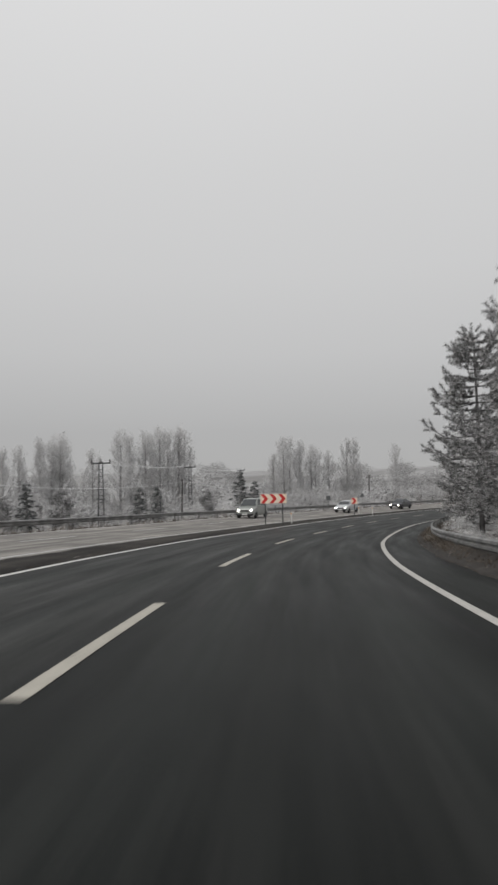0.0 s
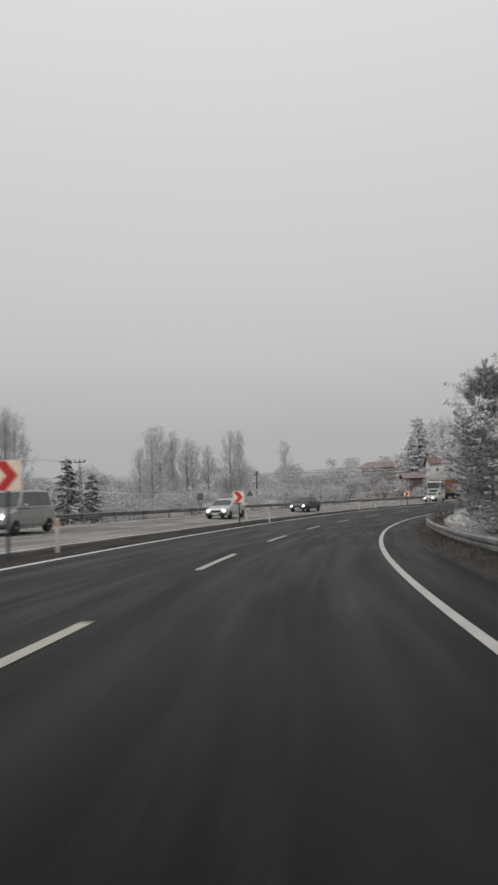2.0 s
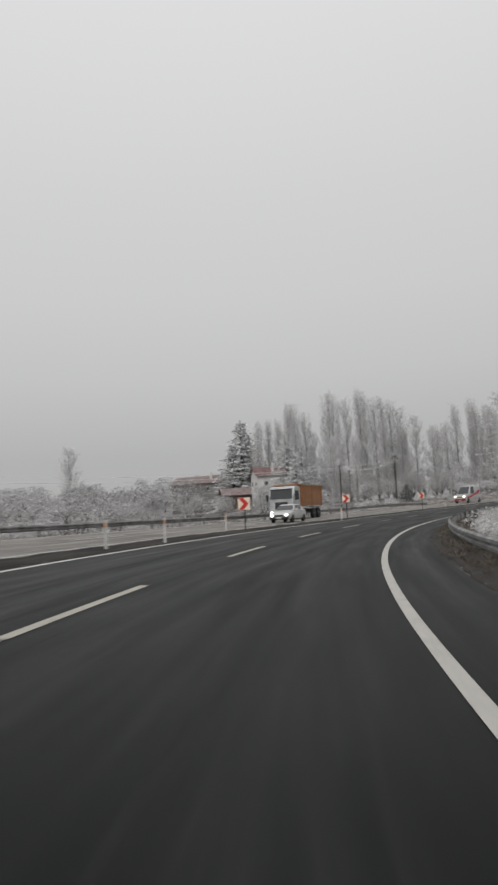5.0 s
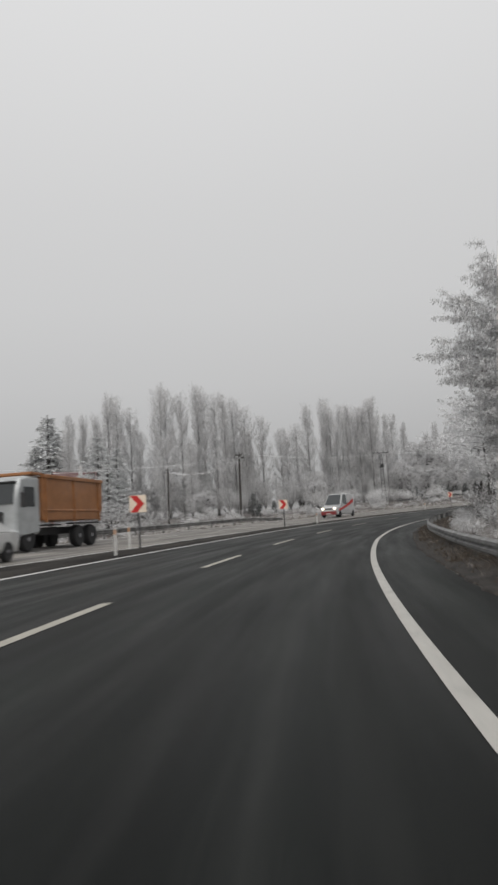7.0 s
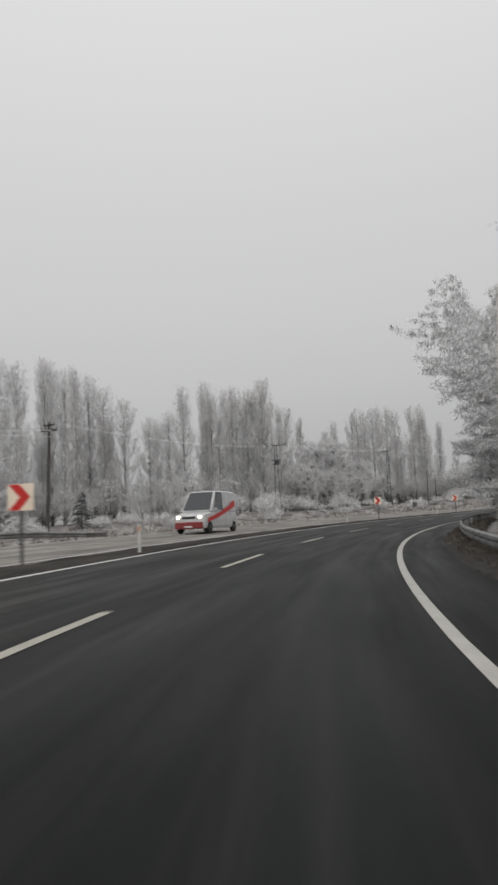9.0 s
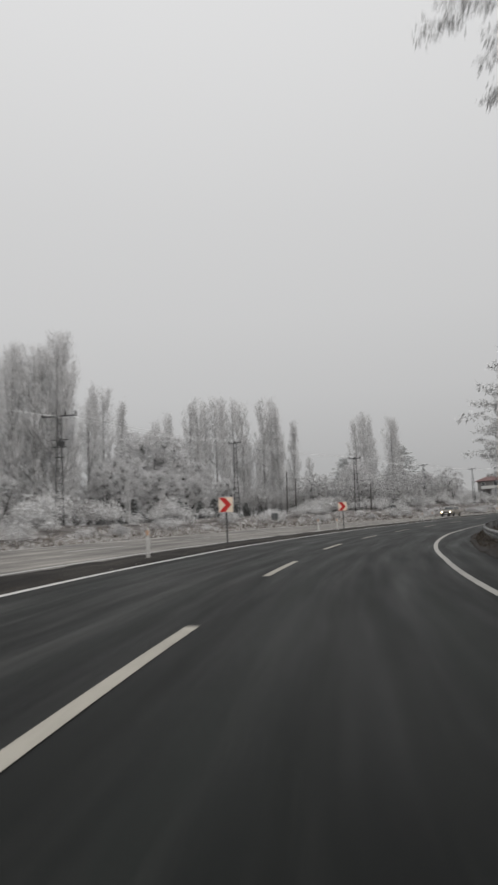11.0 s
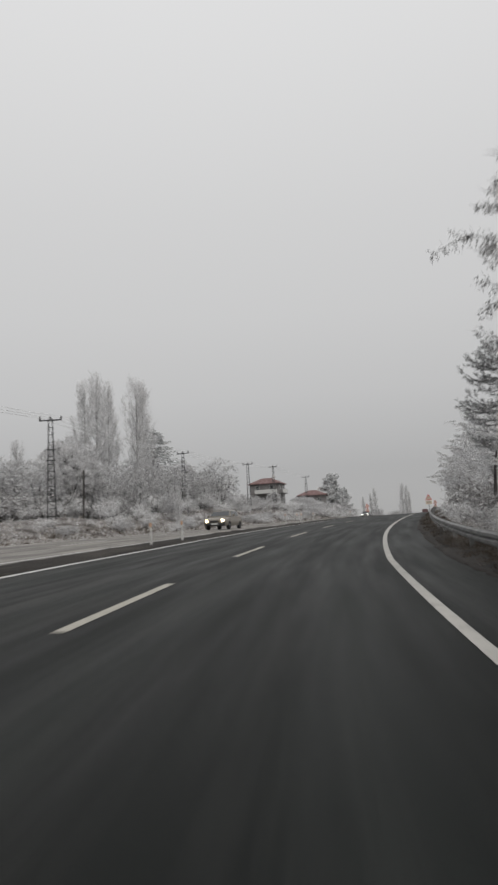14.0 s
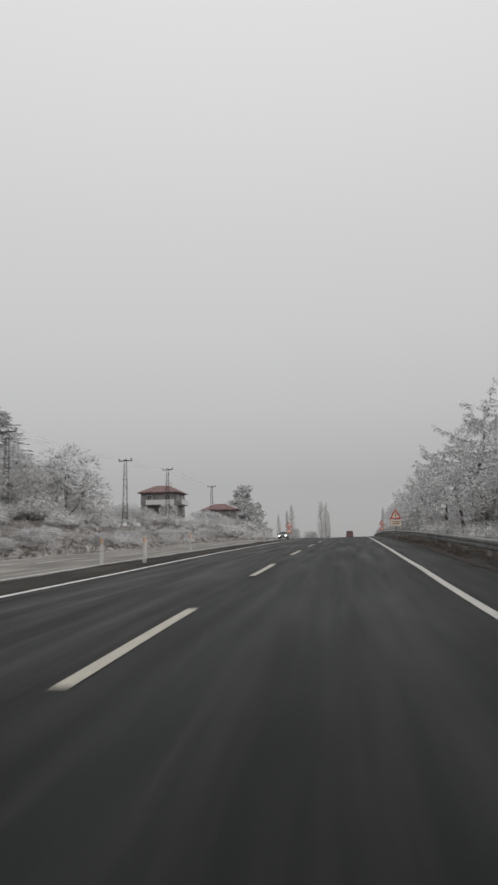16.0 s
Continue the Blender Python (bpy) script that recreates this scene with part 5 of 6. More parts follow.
scatter("undergrowth", "frosted scrub behind the guard rail", "shrubs", LOW_SHRUBS, 3.0, some(70, (310, 470), (8.2, 13), (1.2, 2.8), (1.0, 1.6)) + some(70, (140, 320), (8.6, 12), (1.4, 3.0), (0.9, 1.3)))


# ---- grass and litter ----
def grass(name, label, mat, count, s_range, l_fun, tall, blades=6, width=0.012, on_bank=None):
    g = Shape()
    for k in range(count):
        s = rng.uniform(*s_range)
        l = l_fun()
        x, y, z = spot(s, l)
        if on_bank is not None:
            z = road_z(s, l) + on_bank * bank(s) * smooth(5.3, 6.2, l) + 0.02
        p = Vector((x, y, z - 0.03))
        t = tall * rng.uniform(0.5, 1.3)
        for b in range(blades):
            d = rand_dir(rng, 1.3) * t * rng.uniform(0.6, 1.2)
            g.leaf(p + Vector((rng.gauss(0, 0.07), rng.gauss(0, 0.07), 0)), d, width * rng.uniform(0.7, 1.6), d.cross(rand_dir(rng)).normalized())
    return tagged(part(name, g, mat), label, "grass", kind="stuff")


grass("grass", "tall frosted grass behind the guard rail", MAT["grass"], 11000, (8, 330), lambda: 6.7 + abs(rng.gauss(0, 1.3)), 0.26, 8, 0.006)
grass("grass", "dry brown grass and leaves under the guard rail", MAT["dry_grass"], 9000, (8, 330), lambda: rng.uniform(5.6, 7.0), 0.13, 7, 0.007, 0.22)
grass("grass", "frosted grass on the far verge", MAT["grass"], 10000, (30, 420), lambda: -15.6 - abs(rng.gauss(0, 4.5)), 0.36, 6, 0.03)
grass("grass", "dry brown grass along the far edge", MAT["dry_grass"], 8000, (10, 420), lambda: -rng.uniform(14.0, 20.0), 0.26, 6, 0.026)


def tufts(count, s_range, l_range):
    """Straw-coloured tussocks that lean out of the bank, in loose drifts."""
    g = Shape()
    made = 0
    while made < count:
        s, l = rng.uniform(*s_range), rng.uniform(*l_range)
        if fbm(s, l, 0.35) < 0.05:
            continue
        made += 1
        x, y = xy(s, l)
        p = Vector((x, y, road_z(s, l) + 0.22 * bank(s) * smooth(5.5, 6.2, l) - 0.02))
        r = rng.uniform(0.10, 0.26)
        for b in range(26):
            o = rand_dir(rng)
            d = (Vector((o.x, o.y, 0)) * 0.9 + Vector((0, 0, rng.uniform(0.25, 1.0)))).normalized() * r * rng.uniform(0.7, 1.4)
            g.leaf(p + Vector((o.x, o.y, 0)) * r * 0.4, d, 0.0055, d.cross(rand_dir(rng)).normalized())
    return tagged(part("grass", g, MAT["straw"]), "straw-coloured tussocks of dead grass below the guard rail", "grass", kind="stuff")


tufts(1500, (8, 320), (5.75, 6.9))


def litter(name, label, mat, count, s_range, l_fun, size, on_road=True):
    """Loose stones, clods and leaves, each a small uneven lump."""
    g = Shape()
    for k in range(count):
        x, y, z = spot(rng.uniform(*s_range), l_fun(), 0.0, on_road)
        r = size * rng.uniform(0.4, 1.5)
        a = rng.uniform(0, 6.28)
        base = [(x + r * math.cos(a + t) * rng.uniform(0.6, 1.2), y + r * math.sin(a + t) * rng.uniform(0.6, 1.2), z - 0.01) for t in (0, 1.6, 3.1, 4.7)]
        g.add(base + [(x + rng.uniform(-0.3, 0.3) * r, y + rng.uniform(-0.3, 0.3) * r, z + r * rng.uniform(0.25, 0.7))], [(0, 1, 4), (1, 2, 4), (2, 3, 4), (3, 0, 4)])
    return tagged(part(name, g, mat), label, "litter", kind="stuff")


litter("litter", "gravel and clods along the shoulder edge", MAT["clod"], 9000, (8, 320), lambda: 5.36 + abs(rng.gauss(0.15, 0.3)), 0.022)
litter("litter", "grit and frozen clods on the median", MAT["clod"], 8000, (10, 320), lambda: rng.uniform(-5.7, -4.0), 0.03)


# ---- vehicles on the oncoming carriageway ----
def car_paint(name, color, rough=0.35, metal=0.2):
    m, nt, b = nodes_of(name)
    n = noise_node(nt, 2.2, 5)
    r = ramp_node(nt, n.outputs[0], [(0.3, tuple(c * 0.72 for c in color)), (0.65, color)])
    nt.links.new(r.outputs[0], b.inputs["Base Color"])
    b.inputs["Roughness"].default_value = rough
    b.inputs["Metallic"].default_value = metal
    b.inputs["Coat Weight"].default_value = 0.3
    return m


MAT["glass"] = plain("dark_window_glass", (0.055, 0.06, 0.063), 0.08)
MAT["lamp"] = plain("lit_headlight", (1.0, 0.97, 0.9), 0.2, 0.0, 7.0, (1.0, 0.96, 0.88))
MAT["amber_lamp"] = plain("lit_warm_headlight", (1.0, 0.85, 0.6), 0.2, 0.0, 14.0, (1.0, 0.76, 0.42))
MAT["tail"] = plain("red_lamp_glass", (0.4, 0.02, 0.02), 0.25)
MAT["rim"] = plain("wheel_rim", (0.32, 0.32, 0.33), 0.4, 0.6)
MAT["trim"] = plain("black_trim", (0.03, 0.03, 0.031), 0.6)
MAT["dark_red"] = plain("dull_red_plastic", (0.22, 0.03, 0.03), 0.5)
MAT["plate"] = plain("pale_plate", (0.6, 0.6, 0.58), 0.5)


def ring_loft(rings):
    sh = Shape()
    n = len(rings[0])
    for r in rings:
        sh.v.extend(r)
    for a in range(len(rings) - 1):
        for i in range(n):
            q = (i + 1) % n
            sh.f.append((a * n + i, a * n + q, (a + 1) * n + q, (a + 1) * n + i))
            sh.m.append(0)
    sh.f.append(tuple(range(n - 1, -1, -1)))
    sh.f.append(tuple(range((len(rings) - 1) * n, len(rings) * n)))
    sh.m += [0, 0]
    return sh


def add_wheel(root, x, y, r, w):
    side = 1 if x > 0 else -1
    tyre = Shape().lathe([(r * 0.62, -w / 2), (r * 0.92, -w / 2), (r, -w * 0.32), (r, w * 0.32), (r * 0.92, w / 2), (r * 0.62, w / 2)], 20, "X")
    t = part("wheel", tyre, MAT["black"], root, "black rubber tyre", m=pose(x, y, r))
    rim = Shape().lathe([(r * 0.60, 0.0), (r * 0.58, 0.03), (r * 0.2, 0.015), (r * 0.16, 0.05), (r * 0.05, 0.055)], 16, "X")
    part("rim", rim, MAT["rim"], t, "metal rim", m=pose(side * (w / 2 - 0.035), 0, 0, 0, 0, 0 if side > 0 else 180))


def car(s, l, label, paint, L, W, H, hood_z, belt_z, hood, screen, roof, rear, boot_z, r=0.31, lamp="lamp", turn=0.0, category="car", name="car", rear_view=False, stripes=None, bumper="trim"):
    """A car with its nose towards -y. hood, screen, roof, rear: lengths along it."""
    root = thing(name, label, category, m=facing(s, l, turn + (180 if rear_view else 0), 0.0, True), group="vehicles on the road")
    h, f = W / 2, -L / 2

    def low(y, k, z0, z1, fall=0.0):
        w = h * k
        return [(-w * 0.93, y, z0), (-w, y, z0 + 0.14), (-w, y, (z0 + z1) / 2), (-w * 0.97, y, z1 - 0.10), (-w * 0.86, y, z1 - 0.02 - fall), (-w * 0.4, y, z1), (w * 0.4, y, z1),
                (w * 0.86, y, z1 - 0.02 - fall), (w * 0.97, y, z1 - 0.10), (w, y, (z0 + z1) / 2), (w, y, z0 + 0.14), (w * 0.93, y, z0)]

    ya = f + hood
    body = ring_loft([low(f, 0.82, 0.38, hood_z - 0.26), low(f + 0.08, 0.92, 0.3, hood_z - 0.12), low(f + 0.3, 0.98, 0.27, hood_z - 0.03), low(ya - 0.1, 1.0, 0.27, (hood_z + belt_z) / 2 + 0.02),
                      low(ya + screen * 0.6, 1.0, 0.27, belt_z), low(ya + screen + roof, 1.0, 0.27, belt_z + 0.02), low(L / 2 - 0.25, 0.98, 0.3, boot_z), low(L / 2 - 0.05, 0.93, 0.3, boot_z - 0.06), low(L / 2, 0.84, 0.4, boot_z - 0.2)])
    part("body", body, paint, root, soft=False)
    hb, ht = h * 0.95, h * (0.74 if category == "car" else 0.86)

    def cab(y, z, k=1.0):
        u = (z - belt_z + 0.02) / (H - belt_z + 0.02)
        w = hb + (ht - hb) * u
        return [(-hb, y, belt_z - 0.03), (-w, y, max(z - 0.07, belt_z - 0.02)), (-w * 0.88, y, z), (w * 0.88, y, z), (w, y, max(z - 0.07, belt_z - 0.02)), (hb, y, belt_z - 0.03)]

    yb, yc = ya + screen, ya + screen + roof
    yd = min(yc + rear, L / 2 - 0.04)
    part("cabin", ring_loft([cab(ya, belt_z), cab(yb, H - 0.03), cab((yb + yc) / 2, H), cab(yc, H - 0.03), cab(yd, max(belt_z, boot_z) if rear > 0.25 else H - 0.12)]), paint, root)

    def pane(p, q):
        return Shape().add([*p, *q], [(0, 1, 2, 3)])

    e = 0.012
    za, zb = belt_z + 0.05, H - 0.09
    ys = lambda z: ya + screen * (z - belt_z) / (H - belt_z)
    wid = lambda z: hb + (ht - hb) * (z - belt_z + 0.02) / (H - belt_z + 0.02)
    part("windscreen", pane([(-wid(za) * 0.93, ys(za) - 0.03, za), (wid(za) * 0.93, ys(za) - 0.03, za)], [(wid(zb) * 0.86, ys(zb) - 0.03, zb), (-wid(zb) * 0.86, ys(zb) - 0.03, zb)]), MAT["glass"], root, "dark windscreen")
    if rear > 0.25 or category == "car":
        yr = lambda z: yd - (yd - yc) * (z - belt_z) / (H - belt_z)
        part("rear_window", pane([(wid(za) * 0.9, yr(za) + 0.03, za), (-wid(za) * 0.9, yr(za) + 0.03, za)], [(-wid(zb) * 0.84, yr(zb) + 0.03, zb), (wid(zb) * 0.84, yr(zb) + 0.03, zb)]), MAT["glass"], root, "dark rear window")
    cuts = (0.0, 0.46, 0.5, 0.97) if category != "van" else (0.0, 0.3)
    for sx in (-1, 1):
        for c in range(0, len(cuts), 2):
            u0, u1 = cuts[c], cuts[c + 1]
            y0, y1 = yb + (yc - yb) * u0, yb + (yc - yb) * u1
            yf = y0 - screen * 0.55 if c == 0 else y0
            q = [(sx * (wid(za) + e), yf, za), (sx * (wid(za) + e), y1, za), (sx * (wid(zb) + e), y1, zb), (sx * (wid(zb) + e), y0, zb)]
            part("side_window", Shape().add(q, [(0, 1, 2, 3)]), MAT["glass"], root, "dark side window")
        add_wheel(root, sx * (h - 0.085), f + hood * 0.72 if hood > 0.6 else f + 0.75, r, 0.2)
        add_wheel(root, sx * (h - 0.085), L / 2 - 0.8, r, 0.2)
        part("headlight", Shape().lathe([(0.02, -0.03), (0.085, 0.0), (0.10, 0.03), (0.10, 0.10)], 14, "Y", at=(sx * h * 0.68, f - 0.005, hood_z - 0.24)), MAT[lamp if not rear_view else "trim"], root, "lit round headlight")
        part("tail_light", Shape().box(sx * h * 0.72 - 0.1, L / 2 - 0.06, boot_z - 0.32, sx * h * 0.72 + 0.1, L / 2 + 0.015, boot_z - 0.16, c=0.02), MAT["tail"], root, "red tail light")
        part("mirror", Shape().box(sx * (h + 0.1) - 0.09, ya + 0.32, belt_z + 0.0, sx * (h + 0.1) + 0.09, ya + 0.45, belt_z + 0.14, c=0.03), paint, root)
    part("grille", Shape().box(-h * 0.42, f - 0.02, hood_z - 0.34, h * 0.42, f + 0.1, hood_z - 0.2, c=0.02), MAT["trim"], root, "black radiator grille")
    part("bumper", Shape().box(-h * 0.88, f - 0.06, 0.28, h * 0.88, f + 0.2, 0.46 if bumper == "trim" else 0.66, c=0.05), MAT[bumper], root, "dark bumper" if bumper == "trim" else "red front bumper")
    part("number_plate", Shape().box(-0.24, f - 0.075, 0.34, 0.24, f - 0.062, 0.44), MAT["plate"], root, "blank pale plate")
    if stripes:
        for k, (y0, y1, z0, z1) in enumerate(stripes):
            for sx in (-1, 1):
                q = [(sx * (h + 0.012), y0, z0), (sx * (h + 0.012), y1, z0 + 0.25), (sx * (h + 0.012), y1, z1 + 0.25), (sx * (h + 0.012), y0, z1)]
                part("stripe", Shape().add(q, [(0, 1, 2, 3)]), MAT["sign_red"], root, "slanted red stripe")
    return root


car(59.5, -10.9, "grey-green compact van with lit headlights", car_paint("grey_green_paint", (0.34, 0.355, 0.335)), 4.3, 1.75, 1.8, 0.98, 1.08, 0.95, 0.75, 2.2, 0.28, 1.0, category="car", name="compact_van", turn=2)
car(82.0, -8.8, "silver hatchback with bright headlights", car_paint("silver_paint", (0.55, 0.56, 0.57), 0.35, 0.15), 4.2, 1.76, 1.47, 0.86, 0.95, 1.05, 0.85, 1.5, 0.65, 1.0)
car(99.0, -8.2, "dark grey sedan with lit headlights", car_paint("dark_grey_paint", (0.05, 0.052, 0.056)), 4.5, 1.78, 1.46, 0.84, 0.93, 1.15, 0.85, 1.25, 0.75, 0.98)
car(137.0, -7.6, "white sedan with lit headlights beside the truck", car_paint("white_paint", (0.62, 0.62, 0.61)), 4.4, 1.72, 1.42, 0.82, 0.92, 1.15, 0.85, 1.2, 0.75, 0.98)
car(193.0, -9.2, "tall white van with slanted red stripes", car_paint("van_white_paint", (0.62, 0.62, 0.62)), 5.6, 2.0, 2.55, 1.18, 1.32, 1.15, 1.0, 3.2, 0.12, 1.32, r=0.35, category="van", name="van", lamp="amber_lamp", bumper="dark_red",
    stripes=((-2.3, -0.9, 0.62, 0.86), (-0.9, 0.3, 0.87, 1.12), (0.3, 1.3, 1.12, 1.42), (1.3, 2.2, 1.37, 1.75)))
car(288.0, -8.6, "old beige estate car with warm headlights", car_paint("beige_paint", (0.24, 0.215, 0.18)), 4.5, 1.7, 1.40, 0.84, 0.92, 1.25, 0.7, 1.6, 0.6, 0.95, lamp="amber_lamp")
car(402.0, -11.2, "distant car with bright headlights", car_paint("far_grey_paint", (0.16, 0.165, 0.17)), 4.3, 1.75, 1.45, 0.85, 0.93, 1.1, 0.8, 1.3, 0.7, 0.98)
car(470.0, -0.4, "dull red box-shaped van seen from behind far ahead", car_paint("dull_red_paint", (0.17, 0.10, 0.10)), 5.2, 2.0, 2.4, 1.1, 1.25, 0.9, 0.7, 3.4, 0.12, 1.25, category="van", name="van", rear_view=True)


def tipper(s, l):
    """A tipper lorry, nose towards -y."""
    white = car_paint("lorry_white_paint", (0.52, 0.54, 0.545))
    orange = car_paint("lorry_orange_paint", (0.36, 0.15, 0.05), 0.6, 0.0)
    root = thing("tipper_truck", "white-cabbed tipper lorry with a rusty orange body", "truck", m=facing(s, l, 0, 0.0, True), group="vehicles on the road")

    def ring(y, w, z0, z1, c=0.1):
        return [(-w + c, y, z0), (-w, y, z0 + c), (-w, y, z1 - c), (-w + c, y, z1), (w - c, y, z1), (w, y, z1 - c), (w, y, z0 + c), (w - c, y, z0)]

    part("cab", ring_loft([ring(-3.9, 1.10, 0.75, 2.0), ring(-3.8, 1.2, 0.62, 2.5), ring(-3.62, 1.22, 0.6, 2.96), ring(-3.2, 1.22, 0.6, 3.05), ring(-2.15, 1.2, 0.7, 3.05)]), white, root, "white cab")
    part("windscreen", Shape().add([(-1.08, -3.955, 1.92), (1.08, -3.955, 1.92), (1.05, -3.79, 2.74), (-1.05, -3.79, 2.74)], [(0, 1, 2, 3)]), MAT["glass"], root, "large dark windscreen")
    part("sun_visor", Shape().box(-1.1, -3.86, 2.74, 1.1, -3.66, 2.82, c=0.02), MAT["trim"], root, "dark sun visor")
    part("grille", Shape().box(-0.62, -4.0, 0.95, 0.62, -3.85, 1.62, c=0.04), MAT["trim"], root, "black grille")
    part("bumper", Shape().box(-1.22, -4.08, 0.42, 1.22, -3.7, 0.86, c=0.08), white, root)
    part("number_plate", Shape().box(-0.26, -4.10, 0.52, 0.26, -4.085, 0.63), MAT["plate"], root, "blank pale plate")
    for sx in (-1, 1):
        part("headlight", Shape().lathe([(0.02, -0.02), (0.11, 0.0), (0.13, 0.03), (0.13, 0.1)], 14, "Y", at=(sx * 0.95, -4.1, 0.66)), MAT["amber_lamp"], root, "lit headlight")
        part("side_window", Shape().add([(sx * 1.235, -3.55, 1.8), (sx * 1.235, -2.55, 1.8), (sx * 1.235, -2.6, 2.6), (sx * 1.235, -3.4, 2.6)], [(0, 1, 2, 3)]), MAT["glass"], root, "dark side window")
        part("mirror", Shape().box(sx * 1.42 - 0.1, -3.85, 1.75, sx * 1.42 + 0.1, -3.72, 2.35, c=0.03), MAT["trim"], root, "black mirror")
        for y in (-3.0, 1.6, 2.95):
            add_wheel(root, sx * 1.02, y, 0.5, 0.34)
        part("mudguard", Shape().box(sx * 1.03 - 0.2, 0.9, 1.05, sx * 1.03 + 0.2, 3.7, 1.12, c=0.02), MAT["trim"], root)
    part("chassis", Shape().box(-0.5, -2.6, 0.62, 0.5, 3.9, 0.95, c=0.03), MAT["trim"], root, "black chassis")
    bed = part("tipper_body", ring_loft([ring(-1.95, 1.18, 1.25, 2.9, 0.04), ring(-1.9, 1.25, 1.22, 3.1, 0.04), ring(3.6, 1.25, 1.22, 3.1, 0.04), ring(4.05, 1.25, 1.75, 3.1, 0.04), ring(4.12, 1.2, 1.85, 3.0, 0.04)]), orange, root, "rusty orange steel body")
    part("ledge", Shape().box(-1.29, -1.9, 1.62, 1.29, 3.8, 1.70, c=0.02), orange, bed)
    for k in range(3):
        y = -1.7 + k * 2.65
        for sx in (-1, 1):
            part("rib", Shape().box(sx * 1.27 - 0.04, y - 0.05, 1.15, sx * 1.27 + 0.04, y + 0.05, 3.05), orange, bed)
    for sx in (-1, 1):
        part("rim_rail", Shape().box(sx * 1.27 - 0.06, -1.95, 3.02, sx * 1.27 + 0.06, 4.05, 3.18, c=0.02), orange, bed)
    part("canopy", Shape().box(-1.2, -2.75, 3.12, 1.2, -1.85, 3.24, c=0.03), orange, bed)
    return root


tipper(147.5, -10.9)


# ---- houses ----
MAT["render_white"] = mottled("white_render", (0.62, 0.61, 0.60), (0.8, 0.79, 0.775), 0.8, 0.9, fine=12)
MAT["render_grey"] = mottled("grey_render", (0.15, 0.143, 0.14), (0.30, 0.29, 0.285), 0.8, 0.9, fine=12)
MAT["roof_red"] = mottled("frosted_red_roof_tiles", (0.13, 0.065, 0.06), (0.27, 0.185, 0.178), 1.2, 0.85, fine=9, bumpy=0.5)
MAT["roof_frost"] = mottled("frosted_brown_roof", (0.16, 0.105, 0.098), (0.34, 0.29, 0.282), 1.2, 0.9, fine=9, bumpy=0.4)
MAT["roof_dark"] = mottled("dark_tin_roof", (0.06, 0.055, 0.055), (0.15, 0.14, 0.14), 1.2, 0.8, fine=9)
MAT["timber"] = mottled("brown_shed_boards", (0.07, 0.052, 0.045), (0.17, 0.135, 0.12), 1.5, 0.9, fine=14)
MAT["frame_white"] = plain("window_frame_white", (0.6, 0.6, 0.58), 0.5)


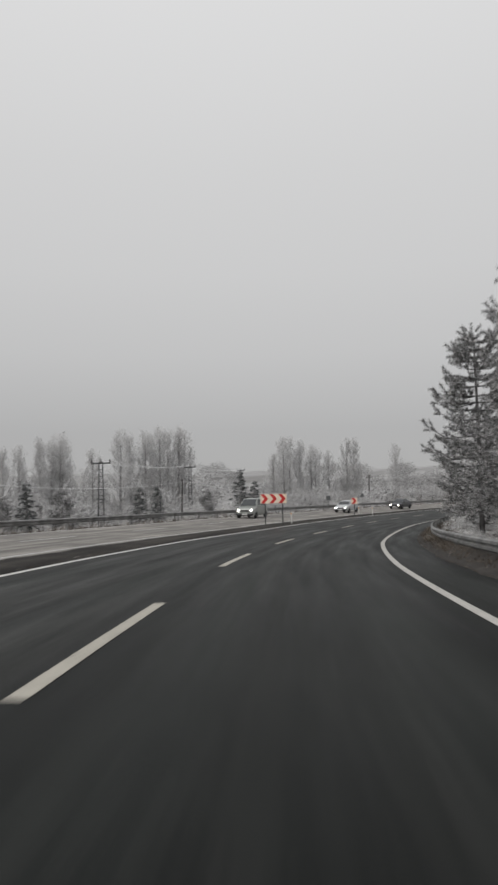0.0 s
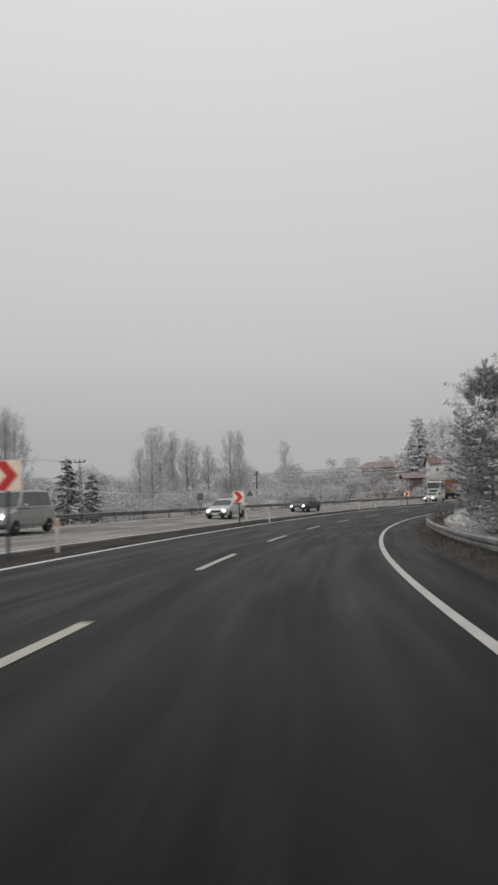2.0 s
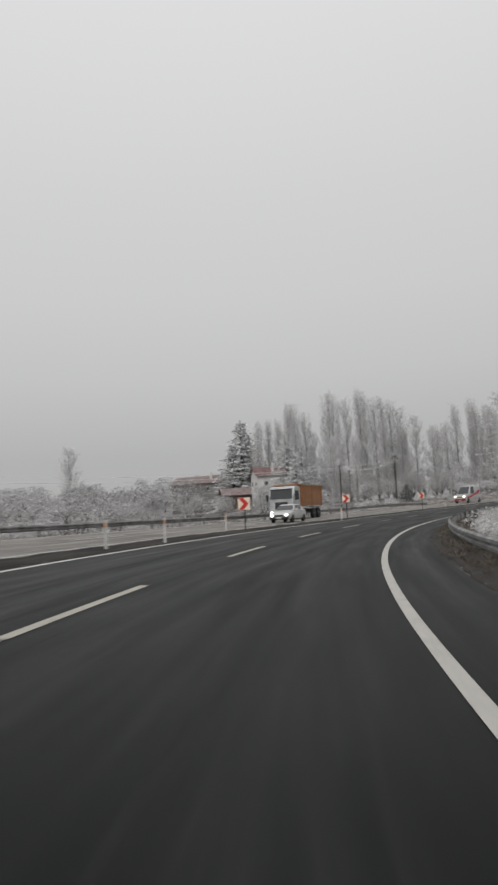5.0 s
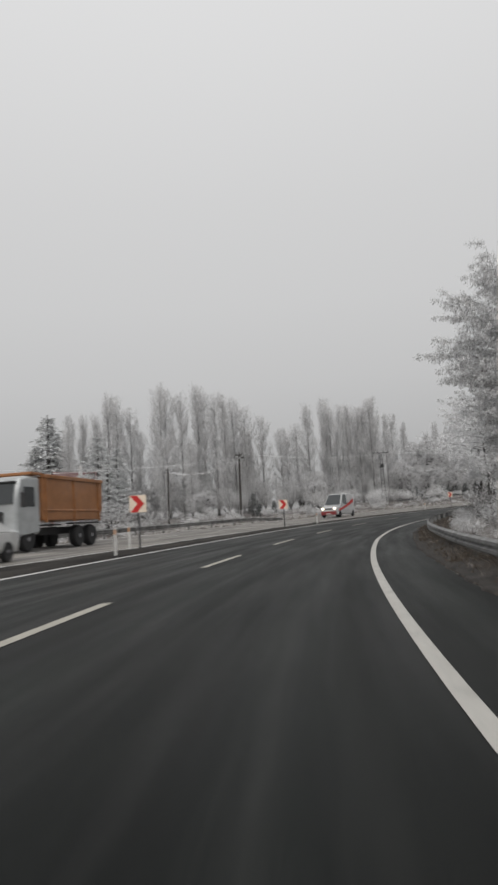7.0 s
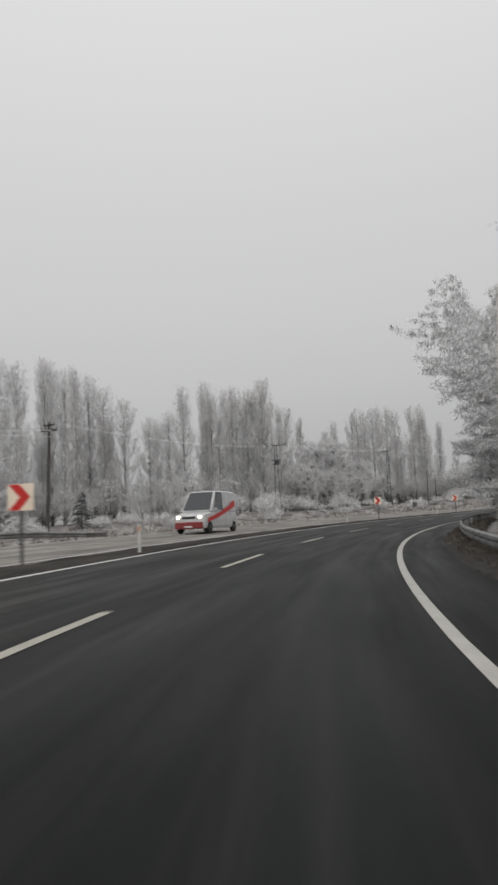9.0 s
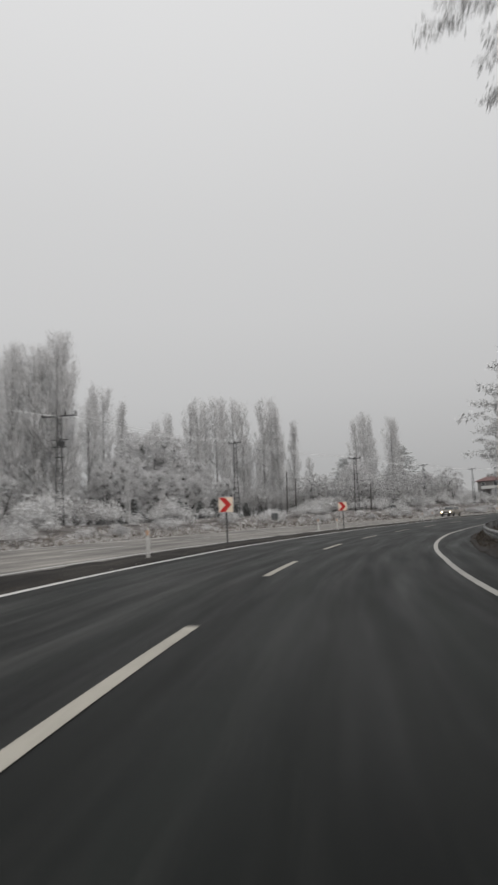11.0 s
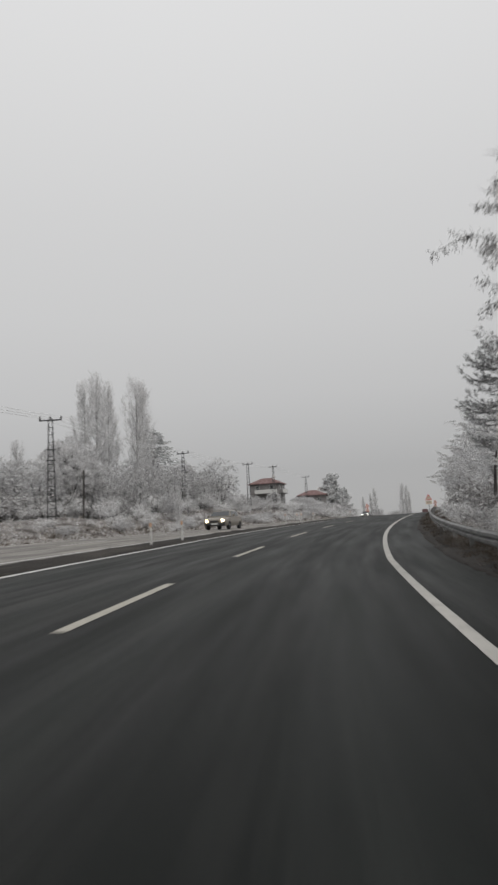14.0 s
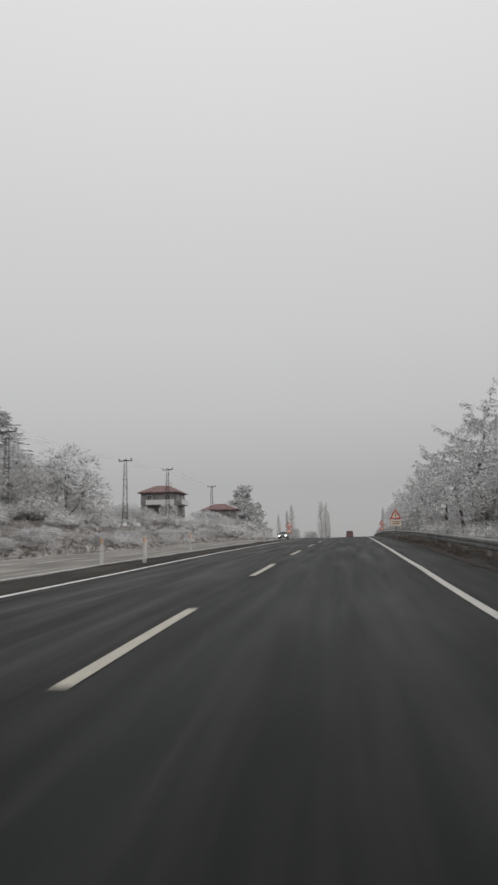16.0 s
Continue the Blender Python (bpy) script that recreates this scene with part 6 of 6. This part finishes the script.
def house(s, l, turn, w, d, wall_h, roof_h, storeys, wall, roof, label, base=0.0, hip=False, windows=2, balcony=False, chimney=True, deep=4.0, win=(0.9, 1.15)):
    """A house: walls on a foundation, window units, a pitched roof with eaves."""
    m = facing(s, l, turn, base)
    root = thing("house", label, "house", m=m, group="houses")
    part("wall", Shape().box(-w / 2, -d / 2, -deep, w / 2, d / 2, wall_h), wall, root)
    o = 0.55
    rf = Shape()
    if hip:
        r = min(w, d) / 2 * 0.7
        a = [(-w / 2 - o, -d / 2 - o, wall_h), (w / 2 + o, -d / 2 - o, wall_h), (w / 2 + o, d / 2 + o, wall_h), (-w / 2 - o, d / 2 + o, wall_h)]
        t = [(-w / 2 + r, -d / 2 + r, wall_h + roof_h), (w / 2 - r, -d / 2 + r, wall_h + roof_h), (w / 2 - r, d / 2 - r, wall_h + roof_h), (-w / 2 + r, d / 2 - r, wall_h + roof_h)]
        b = [(x, y, z - 0.16) for x, y, z in a]
        rf.add(a + t + b, [(0, 1, 5, 4), (1, 2, 6, 5), (2, 3, 7, 6), (3, 0, 4, 7), (4, 5, 6, 7), (8, 9, 1, 0), (9, 10, 2, 1), (10, 11, 3, 2), (11, 8, 0, 3), (11, 10, 9, 8)])
    else:
        y0, y1 = -d / 2 - o, d / 2 + o
        p = [(-w / 2 - o, wall_h - 0.12), (0, wall_h + roof_h), (w / 2 + o, wall_h - 0.12), (w / 2 + o, wall_h - 0.28), (0, wall_h + roof_h - 0.18), (-w / 2 - o, wall_h - 0.28)]
        rf.add([(x, y0, z) for x, z in p] + [(x, y1, z) for x, z in p], [(0, 1, 7, 6), (1, 2, 8, 7), (2, 3, 9, 8), (3, 4, 10, 9), (4, 5, 11, 10), (5, 0, 6, 11), (0, 5, 4, 1), (1, 4, 3, 2), (6, 7, 10, 11), (7, 8, 9, 10)])
        gable = Shape().add([(-w / 2, -d / 2, wall_h), (w / 2, -d / 2, wall_h), (0, -d / 2, wall_h + roof_h - 0.15), (-w / 2, d / 2, wall_h), (w / 2, d / 2, wall_h), (0, d / 2, wall_h + roof_h - 0.15)],
                            [(0, 1, 2), (5, 4, 3), (0, 3, 4, 1), (0, 2, 5, 3), (1, 4, 5, 2)])
        part("gable", gable, wall, root)
    rr = part("roof", rf, roof, root, "pitched roof")
    if chimney:
        part("chimney", Shape().box(w * 0.2, -0.3, wall_h, w * 0.2 + 0.6, 0.3, wall_h + roof_h + 0.8, c=0.05), MAT["render_white"], rr, "pale chimney")
    for fl in range(storeys):
        z = wall_h * fl / storeys + wall_h / storeys * 0.32
        for side in range(4):
            n = windows
            span = w if side % 2 == 0 else d
            for k in range(n):
                u = -span / 2 + span * (k + 0.5) / n
                hw = win[0] / 2
                depth = d / 2 if side % 2 == 0 else w / 2
                tm = pose(0, 0, 0, 0, 0, 90 * side) @ pose(u, -depth, z)
                fr = Shape().box(-hw - 0.08, -0.05, -0.08, -hw, 0.04, win[1] + 0.08)
                fr.box(hw, -0.05, -0.08, hw + 0.08, 0.04, win[1] + 0.08)
                fr.box(-hw, -0.05, -0.08, hw, 0.04, 0.0)
                fr.box(-hw, -0.05, win[1], hw, 0.04, win[1] + 0.08)
                fr.box(-0.03, -0.045, 0, 0.03, 0.03, win[1])
                wd = part("window", fr, MAT["frame_white"], root, m=tm)
                part("pane", Shape().box(-hw, -0.03, 0, hw, -0.012, win[1]), MAT["glass"], wd)
    if balcony:
        for y in (wall_h * 0.5,):
            bl = part("balcony", Shape().box(w / 2, -d / 2, y - 0.15, w / 2 + 1.3, d * 0.2, y, c=0.02), wall, root)
            part("railing", Shape().box(w / 2 + 1.22, -d / 2, y, w / 2 + 1.28, d * 0.2, y + 0.95), MAT["frame_white"], bl)
            bf = part("balcony", Shape().box(-w * 0.3, -d / 2 - 1.3, y - 0.15, w / 2, -d / 2, y, c=0.02), wall, root)
            part("railing", Shape().box(-w * 0.3, -d / 2 - 1.28, y, w / 2, -d / 2 - 1.22, y + 0.95), MAT["frame_white"], bf)
    return root


house(205.0, -66.0, -25, 5.0, 8.0, 7.2, 1.9, 2, MAT["render_white"], MAT["roof_red"], "white rendered house with a red tiled roof", base=0.6, windows=2, win=(0.8, 0.9))
house(214.0, -109.0, -60, 9.0, 24.0, 3.4, 2.2, 1, MAT["render_grey"], MAT["roof_frost"], "long low grey house with a frosted brown-red roof", base=5.0, windows=3, deep=7.0, chimney=True)
house(206.5, -81.0, -30, 6.5, 8.0, 3.4, 1.6, 1, MAT["timber"], MAT["roof_frost"], "brown timber shed with a low frosted roof beside the white house", base=1.0, windows=2, chimney=False)
house(410.5, -37.2, 0, 7.4, 6.8, 5.2, 1.5, 2, MAT["render_grey"], MAT["roof_red"], "grey two-storey house with a red hipped roof and balconies", base=2.3, hip=True, windows=2, balcony=True, deep=5.0)
house(450.0, -33.5, 10, 8.5, 9.0, 3.2, 1.6, 1, MAT["render_grey"], MAT["roof_red"], "low grey house with a brown-red hipped roof", base=2.8, hip=True, windows=2, deep=6.0)
house(372.0, -52.0, 0, 8.0, 14.0, 4.0, 1.5, 1, MAT["render_grey"], MAT["roof_dark"], "low dark farm building behind frosted trees", base=2.5, windows=2, chimney=False)
